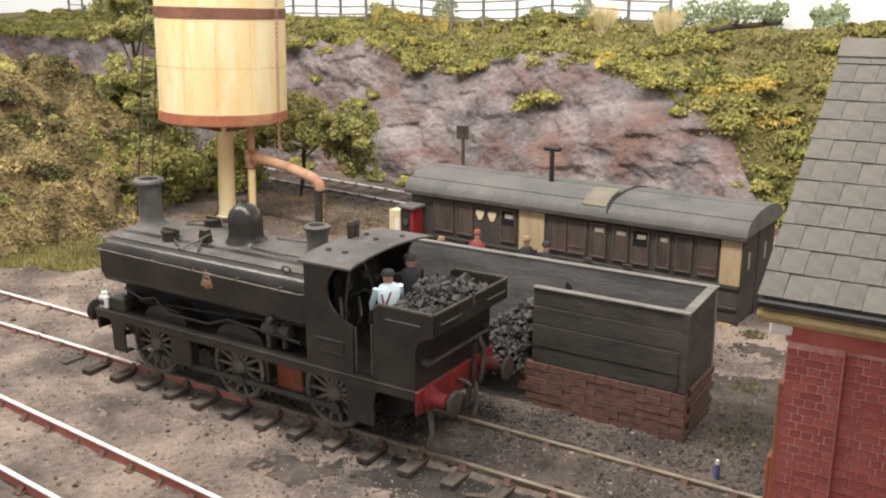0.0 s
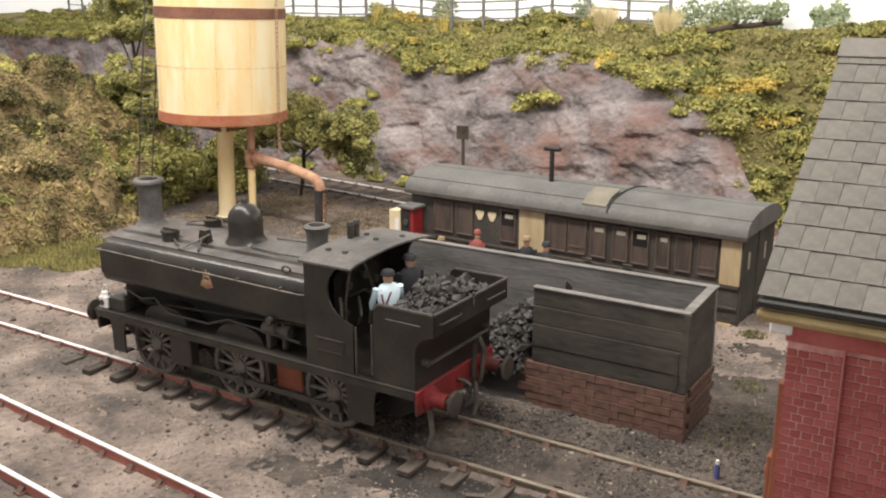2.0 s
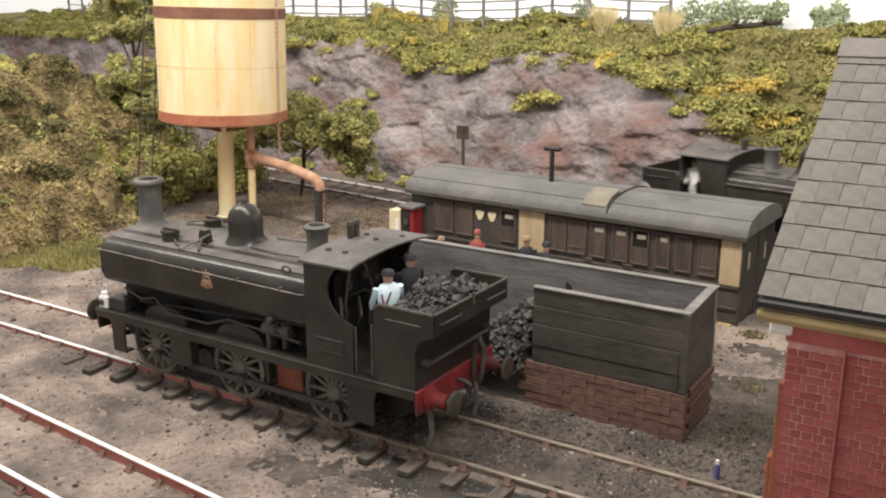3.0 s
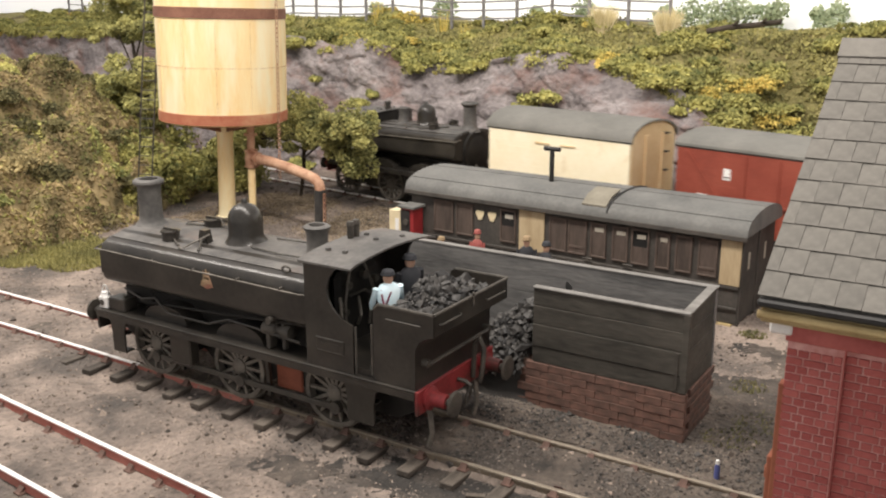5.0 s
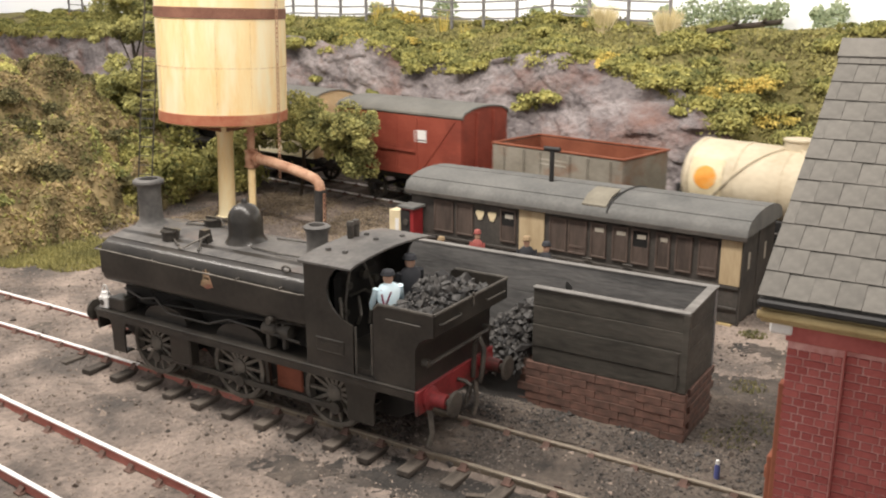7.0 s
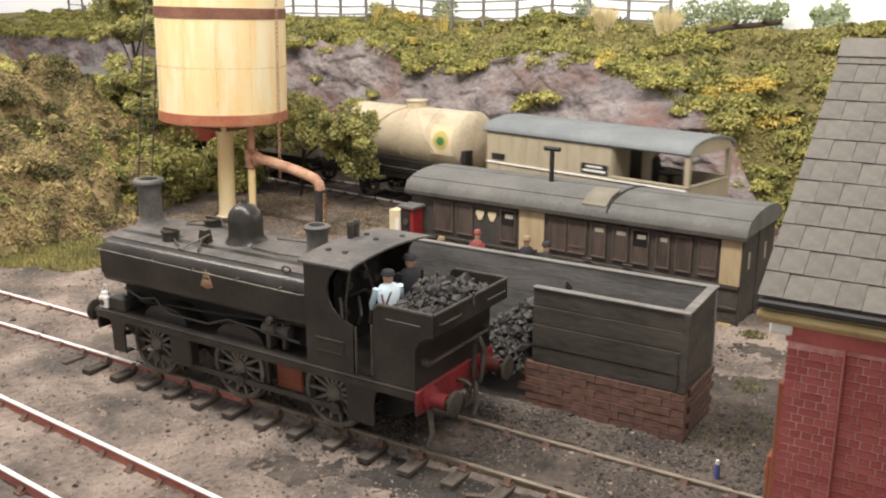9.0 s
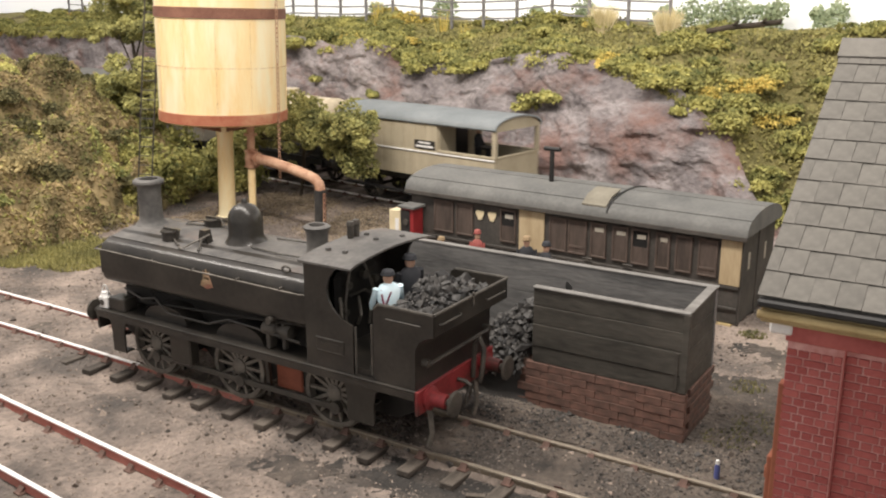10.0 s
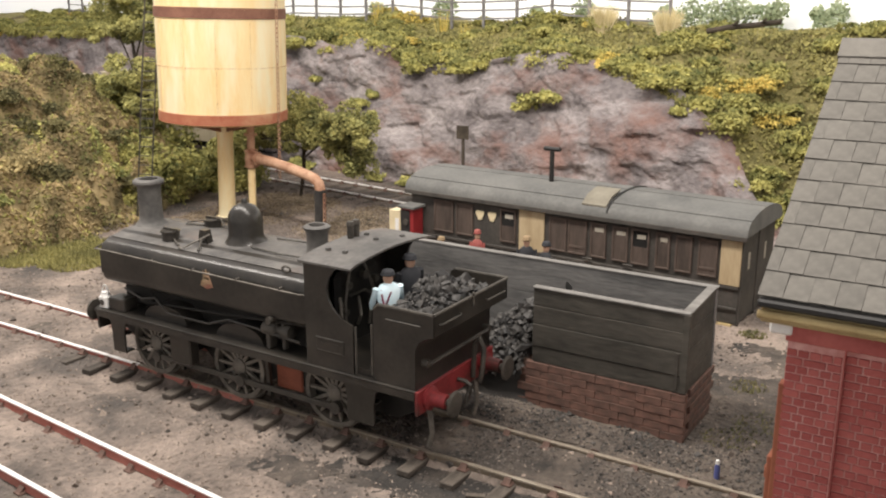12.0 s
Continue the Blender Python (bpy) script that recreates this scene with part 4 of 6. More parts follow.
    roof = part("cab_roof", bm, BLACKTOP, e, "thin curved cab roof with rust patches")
    for x, y in ((c0 + 0.2, -0.75), (c0 + 0.55, -0.75), (c0 + 0.2, 0.3), (c0 + 0.55, 0.1), (c0 + 0.75, 0.6)):
        bm = bmesh.new()
        lathe(bm, [(0.05, 3.14), (0.05, 3.21 + 0.03 * (abs(y) < 0.5)), (0.0, 3.23 + 0.03 * (abs(y) < 0.5))], x, y, 0, 8)
        part("roof_bolt", bm, BLACKTOP, roof)
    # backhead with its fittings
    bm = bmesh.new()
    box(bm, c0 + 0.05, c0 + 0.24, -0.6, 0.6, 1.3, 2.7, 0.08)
    bh = part("backhead", bm, SHADEBLACK, e)
    for y, z, r in ((-0.35, 2.45, 0.07), (0.1, 2.55, 0.09), (0.4, 2.4, 0.07), (-0.45, 2.0, 0.06), (0.3, 2.0, 0.08)):
        bm = bmesh.new()
        lathe(bm, [(r, 0.0), (r, 0.09), (0.0, 0.1)], c0 + 0.24, y, z, 12, "x")
        part("gauge", bm, DULLIRON, bh)
    for pts in ([(c0 + 0.28, -0.45, 1.5), (c0 + 0.32, -0.5, 2.2), (c0 + 0.28, -0.3, 2.75), (c0 + 0.2, -0.2, 2.95)], [(c0 + 0.28, 0.2, 1.6), (c0 + 0.35, 0.25, 2.3), (c0 + 0.25, 0.1, 2.8)],
                [(c0 + 0.3, -0.15, 1.7), (c0 + 0.42, -0.2, 1.9), (c0 + 0.3, -0.1, 2.2)], [(c0 + 0.55, -0.9, 1.4), (c0 + 0.55, -0.9, 2.3), (c0 + 0.45, -0.8, 2.38)]):
        handrail("cab_pipe", bh, pts, 0.028, WHEELIRON)
    handrail("regulator", bh, [(c0 + 0.26, -0.3, 2.25), (c0 + 0.36, 0.0, 2.3), (c0 + 0.36, 0.25, 2.15)], 0.025)
    boxes("cab_floor", BLACK, e, (c0 + 0.05, R - 0.06, -1.1, 1.1, 1.26, 1.38))
    # bunker, stepped at the back
    b0 = 1.15 - k
    for s in (-1, 1):
        bm = bmesh.new()
        prism(bm, [(b0, 1.26), (R, 1.26), (R, 1.92), (R + 0.06, 2.06), (R + 0.20, 2.16), (R + 0.34, 2.20), (R + 0.34, 2.56), (b0 + 0.10, 2.56), (b0 + 0.03, 2.53), (b0, 2.45)], s * 1.15 - 0.02, s * 1.15 + 0.02)
        bs = part("bunker_side", bm, BLACK, e)
        handrail("bunker_beading", bs, [(b0 + 0.02, s * 1.16, 2.47), (b0 + 0.1, s * 1.16, 2.56), (R + 0.34, s * 1.16, 2.56)], 0.028)
        handrail("handrail", bs, [(b0 + 0.28, s * 1.20, 2.36), (b0 + 0.92, s * 1.20, 2.36)], 0.016)
        handrail("grab_rail", bs, [(b0 - 0.03, s * 1.17, 1.35), (b0 - 0.03, s * 1.17, 2.2)], 0.02)
    bm = bmesh.new()
    prism(bm, [(R - 0.03, 1.26), (R, 1.26), (R, 1.92), (R + 0.06, 2.06), (R + 0.20, 2.16), (R + 0.34, 2.20), (R + 0.34, 2.56), (R + 0.30, 2.56), (R + 0.30, 2.24), (R + 0.16, 2.20), (R, 2.09), (R - 0.03, 1.95)], -1.15, 1.15)
    bb = part("bunker_back", bm, BLACK, e)
    handrail("bunker_beading", bb, [(R + 0.34, -1.16, 2.56), (R + 0.34, 1.16, 2.56)], 0.028)
    for y in (-0.7, 0.72):
        handrail("rear_rail", bb, [(R + 0.34, y - 0.3, 2.38), (R + 0.39, y - 0.28, 2.38), (R + 0.39, y + 0.28, 2.38), (R + 0.34, y + 0.3, 2.38)], 0.018)
    handrail("rear_rail", bb, [(R + 0.03, -0.95, 1.66), (R + 0.12, -0.92, 1.66), (R + 0.12, 0.92, 1.66), (R + 0.03, 0.95, 1.66)], 0.03)
    for y in (-0.95, 0.95):
        bm = bmesh.new()
        lathe(bm, [(0.07, 0), (0.07, 0.12), (0.0, 0.13)], R, y, 1.66, 12, "x")
        part("rail_boss", bm, DULLIRON, bb)
    boxes("lamp_iron", DULLIRON, bb, (R + 0.34, R + 0.37, -0.03, 0.03, 2.4, 2.62))
    boxes("bunker_front", BLACK, e, (b0, b0 + 0.04, -1.13, 1.13, 1.38, 2.35))
    # coupling hook and hoses on both beams
    for x, d in ((F - 0.06, -1), (R + 0.06, 1)):
        handrail("coupling_hook", e, [(x, 0, 1.05), (x + 0.16 * d, 0, 1.05), (x + 0.24 * d, 0, 1.0), (x + 0.2 * d, 0, 0.9)], 0.04)
        handrail("coupling_link", e, [(x + 0.2 * d + 0.03 * math.sin(q), 0.07 * math.cos(q), 0.78 + 0.16 * math.sin(q)) for q in np.linspace(0, 6.28, 14)], 0.02)
        handrail("vacuum_hose", e, [(x + 0.05 * d, 0.42, 0.95), (x + 0.08 * d, 0.42, 1.55), (x + 0.18 * d, 0.42, 1.68), (x + 0.26 * d, 0.42, 1.5), (x + 0.24 * d, 0.40, 1.1), (x + 0.2 * d, 0.38, 0.9)], 0.045)
        handrail("steam_hose", e, [(x + 0.03 * d, -0.35, 0.9), (x + 0.15 * d, -0.35, 0.86), (x + 0.2 * d, -0.35, 0.6), (x + 0.12 * d, -0.3, 0.45)], 0.035)
    # pipes and pump below the tanks
    handrail("injector_pipe", e, [(-5.0, -1.02, 1.75), (-4.5, -1.05, 1.62), (-4.1, -1.05, 1.70), (-3.8, -1.05, 1.45), (-2.7, -1.05, 1.45), (-2.2, -1.05, 1.62), (-1.6, -1.05, 1.60), (-0.5 - k, -1.05, 1.52)], 0.022, BLACK)
    handrail("reach_rod", e, [(-4.7, -0.9, 1.5), (-3.0, -0.95, 1.62), (c0, -1.0, 1.85)], 0.025, SHADEBLACK)
    bm = bmesh.new()
    lathe(bm, [(0.10, -0.25), (0.13, -0.22), (0.13, 0.05), (0.08, 0.08), (0.08, 0.18), (0.13, 0.2), (0.13, 0.38), (0.0, 0.4)], -1.15, -0.95, 1.62, 14, "x")
    box(bm, -1.3, -1.2, -1.05, -0.85, 1.26, 1.85, 0.02)
    box(bm, -0.95, -0.88, -1.02, -0.88, 1.3, 1.8, 0.02)
    lathe(bm, [(0.06, -0.12), (0.06, 0.05), (0.0, 0.06)], -1.1, -1.05, 1.85, 10, "y")
    part("steam_pump", bm, DULLIRON, e, "dull grey pump with pipework")
    boxes("toolbox", BLACK, e, (-5.4, -4.95, -1.12, -0.78, 1.26, 1.52), bevel=0.02)
    handrail("brake_pull_rod", e, [(-5.2, -0.7, 0.32), (1.0 - k, -0.7, 0.32)], 0.03)
    for x in (-3.75, -1.5, 0.75 - k):
        bm = bmesh.new()
        prism(bm, [(x, 0.25), (x + 0.07, 0.25), (x + 0.03, 1.1), (x - 0.04, 1.1)], -0.86, -0.78)
        part("brake_hanger", bm, BLACK, e)
    return e


def emblem(parent):
    bm = bmesh.new()
    prism(bm, [(-2.68, 2.34), (-2.50, 2.34), (-2.52, 2.50), (-2.55, 2.45), (-2.59, 2.53), (-2.63, 2.45), (-2.66, 2.50)], -1.129, -1.122)
    prism(bm, [(-2.59 + 0.13 * math.cos(a), 2.27 + 0.11 * math.sin(a)) for a in np.linspace(0, 2 * math.pi, 14)[:-1]], -1.129, -1.122)
    prism(bm, [(-2.74, 2.2), (-2.44, 2.2), (-2.46, 2.29), (-2.72, 2.29)], -1.132, -1.123)
    part("tank_emblem", bm, BRASS, parent, "faded gold and red emblem")


ENGINE = engine("weathered black pannier tank engine standing on the siding", (0, 0, 0), 0, 0.0, False, BEAMRED)
emblem(ENGINE)


def coal_heap(name, label, n, fn, size, at=(0, 0, 0)):
    pts = np.array([fn() for _ in range(n)])
    v, f = crumbs(pts, RNG.gamma(3.0, size / 3, n) + size * 0.25)
    ob = raw(name, v, f, COAL)
    ob.location = Vector(at) * S
    return tagged(ob, label, "coal", kind="stuff")


def bunker_coal():
    x, y = RNG.uniform(1.24, 2.08), RNG.uniform(-0.98, 0.98)
    h = 2.38 + 0.32 * math.exp(-((x - 1.55) ** 2 + (y - 0.15) ** 2) / 0.25)
    return x, y, RNG.uniform(h - 0.08, h + 0.04)


coal_heap("bunker_coal", "lumps of coal heaped in the engine's bunker", 900, bunker_coal, 0.042)
bm = bmesh.new()
box(bm, 1.2, 1.90, -1.1, 1.1, 1.39, 2.2, 0.03)
box(bm, 1.2, 2.24, -1.1, 1.1, 2.25, 2.33, 0.02)
solid("coal_bed", bm, COAL, "packed coal filling the bunker", "coal")


def lamp():
    t = thing("engine_lamp", "white painted oil lamp standing on the footplate", "lamp", "", (-5.55, -1.06, 1.26))
    boxes("lamp_case", WHITE, t, (-0.11, 0.11, -0.1, 0.1, 0.0, 0.26), bevel=0.03)
    bm = bmesh.new()
    lathe(bm, [(0.1, 0.24), (0.07, 0.31), (0.08, 0.33), (0.0, 0.36)], 0, 0, 0, 14)
    part("lamp_top", bm, WHITE, t)
    handrail("handle", t, [(0.09 * math.cos(a), 0, 0.30 + 0.17 * math.sin(a)) for a in np.linspace(0, math.pi, 9)], 0.016, WHITE)
    bm = bmesh.new()
    lathe(bm, [(0.06, -0.12), (0.06, -0.09), (0.0, -0.09)], 0, 0, 0.13, 12, "y")
    part("lens", bm, DULLIRON, t)


lamp()


# ---- painted figures: one plain shape each
def figure(x, y, z, rz, h, cloth, hat, label, stoop=0.0, slim=1.0, skin=None):
    bm = bmesh.new()
    k = h / 1.75
    for s in (-1, 1):
        cyl(bm, (0, s * 0.11 * k, 0), (0, s * 0.10 * k, 0.85 * k), 0.085 * k, 0.11 * k, 10)
        tube(bm, [(stoop, s * 0.25 * k, 1.42 * k), (0.06 + stoop, s * 0.31 * k, 1.12 * k), (0.20 + stoop, s * 0.24 * k, 0.98 * k)], 0.065 * k, 8)
    loft(bm, [[(px_ * math.cos(a) + o, py_ * math.sin(a), z_ * k) for a in np.linspace(0, 2 * math.pi, 15)[:-1]] for px_, py_, z_, o in
              ((0.13 * k, 0.19 * k, 0.80, 0), (0.14 * k, 0.20 * k, 1.05, stoop * 0.4), (0.15 * k, 0.26 * k, 1.35, stoop * 0.9), (0.10 * k, 0.18 * k, 1.47, stoop), (0.06 * k, 0.06 * k, 1.52, stoop))])
    me = mesh_of(bm, "figure", cloth, 50)
    me.materials.append(skin or SKIN)
    me.materials.append(hat)
    b2 = bmesh.new()
    b2.from_mesh(me)
    n0 = len(b2.faces)
    lathe(b2, [(a * k * S, b * k * S) for a, b in ((0.05, 1.47), (0.075, 1.51), (0.098, 1.57), (0.104, 1.63), (0.10, 1.68), (0.08, 1.72))], stoop * S, 0, 0, 14)
    b2.faces.ensure_lookup_table()
    for f in b2.faces[n0:]:
        f.material_index, f.smooth = 1, True
    n1 = len(b2.faces)
    lathe(b2, [(a * k * S, b * k * S) for a, b in ((0.105, 1.65), (0.145, 1.665), (0.15, 1.685), (0.125, 1.70), (0.13, 1.725), (0.10, 1.765), (0.0, 1.78))], stoop * S, 0, 0, 14)
    b2.faces.ensure_lookup_table()
    for f in b2.faces[n1:]:
        f.material_index, f.smooth = 2, True
    b2.to_mesh(me)
    b2.free()
    ob = new("figurine", me)
    me.transform(Matrix.Diagonal((slim, slim, 1, 1)))
    ob.matrix_basis = pose(x * S, y * S, z * S, 0, 0, rz)
    return tagged(ob, label, "figurine", "painted figurines")


figure(0.92, -0.42, 1.38, 150, 1.50, SHIRT, DARKCLOTH, "painted figurine in pale blue shirt and dark cap in the cab")
figure(0.78, 0.42, 1.38, 160, 1.55, DARKCLOTH, DARKCLOTH, "small painted figurine in dark overalls in the engine's cab")
figure(-1.84, 7.21, GROUND, -80, 1.68, REDCLOTH, REDCLOTH, "small painted figurine in dull red beside the old coach", slim=0.68)
figure(-0.42, 7.15, GROUND, -60, 1.72, DARKCLOTH, TAN, "painted figurine in dark coat and tan cap beside the coach", slim=0.8)
figure(0.18, 7.00, GROUND, -120, 1.70, DARKCLOTH, DARKCLOTH, "painted figurine in dark suit and dark cap beside the coach", slim=0.8)
figure(-2.62, 6.75, GROUND, -90, 1.5, DARKCLOTH, TAN, "small painted figurine in dark clothes by the coal stage wall", slim=0.8)
bm = bmesh.new()
for s in (-1, 1):
    tube(bm, [(0.99 + s * 0.10, -0.58, 2.58), (0.985 + s * 0.05, -0.60, 2.42), (0.98 - s * 0.02, -0.60, 2.28)], 0.016, 5)
solid("braces", bm, BRACES, "dark red braces over the figurine's blue shirt", "braces")


# ---- coal stage
def coal_stage():
    t = thing("coal_stage", "tarred timber coal stage on a sooty brick base", "coal stage", "", (0, 0, GROUND))
    brick_me = {}

    def brick(p, w, turn):
        key = (round(w, 2), turn)
        if key not in brick_me:
            b = bmesh.new()
            d = 0.06
            if turn:
                box(b, -d, d, 0, w - 0.005, 0, 0.142, 0.007)
            else:
                box(b, 0, w - 0.005, -d, d, 0, 0.142, 0.007)
            brick_me[key] = mesh_of(b, "brick", SOOTBRICK, 25)
        o = new("brick", brick_me[key])
        o.parent = t
        o.location = Vector(p) * S
    r = random.Random(2)
    H = 0.88
    for row in range(6):
        z = row * 0.147
        x = 2.10 + (row % 2) * 0.16
        while x < 5.2:
            w = min(0.46, 5.27 - x)
            brick((x, 2.04 + r.uniform(-0.008, 0.008), z), w, False)
            x += w
        y = 2.12 + (row % 2) * 0.16
        while y < 3.5:
            w = min(0.46, 3.62 - y)
            brick((5.20 + r.uniform(-0.008, 0.008), y, z), w, True)
            y += w
    boxes("mortar_core", SOOTMORTAR, t, (2.12, 5.19, 2.05, 2.28, 0, H), (4.95, 5.19, 2.28, 3.6, 0, H))
    boxes("back_base", SOOTBRICK, t, (-1.6, 5.19, 3.42, 3.62, 0, H))
    top, near = 2.36, 2.29
    zs = [H + (near - H) * q for q in (0.0, 0.22, 0.52, 0.77, 1.0)]
    for a, b in zip(zs, zs[1:]):
        for sp in ((2.38, 5.24, 2.00 + r.uniform(-0.012, 0.012), 2.12, a + 0.012, b), (5.10, 5.22 + r.uniform(0, 0.02), 2.12, 3.44, a + 0.012, b)):
            boxes("board", TARWOOD, t, sp, bevel=0.007)
    for a, b in ((H, 1.66), (1.664, top)):
        boxes("board", TARLIT, t, (-1.6, 5.24, 3.44, 3.56, a + 0.002, b), bevel=0.003)
    for a, b in ((0.0, 0.45), (0.45, H)):
        boxes("board", TARWOOD, t, (-1.6, 5.0, 3.36, 3.42, a + 0.01, b), bevel=0.008)
    boxes("post", TARWOOD, t, (5.14, 5.255, 1.985, 2.10, 0.9, near - 0.003), bevel=0.008)
    boxes("post", TARWOOD, t, (2.34, 2.46, 2.12, 2.24, 0, near), bevel=0.01)
    boxes("post", TARWOOD, t, (2.6, 2.75, 2.13, 2.25, 0, near - 0.02), bevel=0.01)
    boxes("capping", TARTOP, t, (2.36, 5.24, 1.99, 2.14, near, near + 0.03), bevel=0.006)
    boxes("capping", TARTOP, t, (-1.6, 5.26, 3.43, 3.58, top, top + 0.03), bevel=0.006)
    bm = bmesh.new()
    loft(bm, [[(5.09, y, z), (5.25, y, z), (5.25, y, z + 0.03), (5.09, y, z + 0.03)] for y, z in ((2.14, near + 0.002), (3.43, top))])
    part("capping", bm, TARTOP, t)
    bm = bmesh.new()
    prism(bm, [(2.12, near - 0.01), (3.44, near - 0.01), (3.44, top), (2.12, near + 0.001)], 5.10, 5.23, "yz")
    part("board", bm, TARWOOD, t)
    boxes("backing", SIGNBLACK, t, (2.46, 5.10, 2.125, 2.13, H, near - 0.05))
    boxes("strap", DULLIRON, t, (5.05, 5.10, 1.975, 1.995, 0.95, 1.6))


coal_stage()


def stage_coal():
    x = RNG.uniform(-0.3, 5.0)
    y = RNG.uniform(1.9 if x < 2.2 else 2.35, 3.3)
    h = 1.85 * math.exp(-((x - 2.6) / 2.1) ** 2) * (0.35 + 0.65 * min(1, max(0, (y - 1.7) / 1.0))) if x < 2.6 else 1.82
    return x, y, GROUND + RNG.uniform(max(0, h - 0.25), h + 0.04)


coal_heap("coal_heap", "heap of loose coal spilling from the coal stage", 9000, stage_coal, 0.042)
bm = bmesh.new()
rings = []
for i in range(13):
    x = 0.4 + 4.5 * i / 12
    h = 1.7 * math.exp(-((min(x, 2.6) - 2.6) / 2.1) ** 2)
    rings.append([(x, 1.95 if x < 2.3 else 2.3, -0.1), (x, 2.35, h * 0.55), (x, 2.9, h * 0.95), (x, 3.34, h), (x, 3.34, -0.1)])
loft(bm, rings)
solid("coal_core", bm, COAL, "packed coal behind the stage boards", "coal", at=(0, 0, 0))


def scatter_coal():
    x = RNG.uniform(0.5, 5.8)
    y = RNG.uniform(1.0, 2.1)
    return x, y, ground_z(x, y) + 0.01


coal_heap("spilt_coal", "small coal spilt along the foot of the coal stage", 700, scatter_coal, 0.02)


# ---- engine shed
def shed():
    t = thing("engine_shed", "red brick engine shed with a grey slate roof", "engine shed", "", (0, 0, GROUND))
    g = -GROUND
    X0, X1, YN, YF, ZE = 7.75, 15.5, -3.0, 3.0, 4.02 + g
    boxes("wall", MORTAR, t, (X0 + 0.02, X1, YN + 0.10, YN + 0.40, 0, ZE), label="brick side wall")
    boxes("wall", MORTAR, t, (X0, X1, YF - 0.40, YF, 0, ZE), label="brick side wall")
    bm = bmesh.new()
    for y0, y1 in ((YN + 0.40, -1.9), (1.9, YF - 0.40)):
        box(bm, X0 + 0.02, X0 + 0.34, y0, y1, 0, ZE)
    prism(bm, [(YN + 0.4, ZE), (YF - 0.4, ZE), (0, 6.25 + g)], X0 + 0.02, X0 + 0.34, "yz")
    part("gable", bm, MORTAR, t)
    bm = bmesh.new()
    box(bm, X1 - 0.3, X1, YN + 0.4, YF - 0.4, 0, ZE)
    prism(bm, [(YN + 0.4, ZE), (YF - 0.4, ZE), (0, 6.25 + g)], X1 - 0.3, X1, "yz")
    part("gable", bm, MORTAR, t)
    # brickwork: corner pier, plain frieze, recessed panel
    me = {}

    def brick(x, y, z, w):
        key = round(w, 3)
        if key not in me:
            b = bmesh.new()
            box(b, 0, w - 0.017, -0.004, 0.05, 0, 0.072, 0.005)
            me[key] = mesh_of(b, "brick", REDBRICK, 25)
        o = new("brick", me[key])
        o.parent = t
        o.location = Vector((x, y, z)) * S
    boxes("pier", MORTAR, t, (X0, 8.29, YN + 0.02, YN + 0.10, 0, 3.88 + g))
    boxes("pier_return", REDBRICK, t, (8.29, 8.298, YN + 0.0, YN + 0.10, 0, 3.88 + g))
    boxes("frieze", REDBRICK, t, (X0 - 0.02, X1, YN - 0.03, YN + 0.10, 3.88 + g, ZE + 0.06), bevel=0.012, label="plain red frieze below the eaves")
    for row in range(31):
        z = 1.65 + row * 0.0875
        if z > 3.92:
            break
        for a, b, y in ((X0, 8.29, YN + 0.008), (8.30, 10.0, YN + 0.088)):
            x = a
            w = 0.1125 if row % 2 else 0.225
            first = True
            while x < b - 0.03:
                ww = min(w if not first or row % 2 else 0.17, b - x)
                first = False
                brick(x, y, z, ww)
                x += ww
    # roof: sarking, slates in courses, ridge, gutter board
    YE, ZV, XR = -3.22, 4.36 + g, 7.47
    run, rise = 3.22, 6.61 + g - ZV
    for s in (-1, 1):
        bm = bmesh.new()
        prism(bm, [(s * 3.22, ZV - 0.06), (s * 3.22, ZV - 0.01), (0, ZV + rise - 0.01), (0, ZV + rise - 0.08)], XR + 0.02, X1 + 0.3, "yz")
        part("roof", bm, SLATEDARK, t)
    b = bmesh.new()
    box(b, 0, 0.236, 0, 0.36, 0.0, 0.016, 0.003)
    slate_me = mesh_of(b, "slate", SLATE, 25)
    r = random.Random(8)
    pitch = math.degrees(math.atan2(rise, run))
    rows = 12
    for i in range(rows):
        y, z = YE + run * i / rows, ZV + rise * i / rows
        x, k = XR, 0
        while x < 10.6:
            half = k == 0 and i % 2
            o = new("slate", slate_me)
            o.parent = t
            o.matrix_basis = pose(x * S, (y - 0.02) * S, (z + 0.012 + r.uniform(0, 0.006)) * S, pitch - 2.6 + r.uniform(-0.5, 0.5), r.uniform(-0.4, 0.4), r.uniform(-0.6, 0.6))
            if half:
                o.scale.x = 0.5
            x += 0.119 if half else 0.238
            k += 1
    bm = bmesh.new()
    prism(bm, [(-0.21, 6.49 + g), (-0.22, 6.53 + g), (-0.02, 6.73 + g), (0.02, 6.73 + g), (0.22, 6.53 + g), (0.21, 6.49 + g), (0, 6.66 + g)], XR - 0.02, X1 + 0.3, "yz")
    part("ridge", bm, SLATE, t, "grey ridge tiles")
    boxes("gutter_edge", SIGNBLACK, t, (XR + 0.01, X1 + 0.3, -3.30, -3.20, ZV - 0.09, ZV - 0.01), bevel=0.02, label="black lower roof edge")
    boxes("fascia", OCHRE, t, (XR + 0.04, X1, -3.21, -3.15, ZV - 0.26, ZV - 0.09), bevel=0.01, label="weathered ochre eaves board")
    bm = bmesh.new()
    cyl(bm, (XR + 0.02, -3.25, ZV - 0.17), (X1, -3.25, ZV - 0.17), 0.045, seg=10)
    part("gutter", bm, OCHRE, t, "ochre half-round gutter")
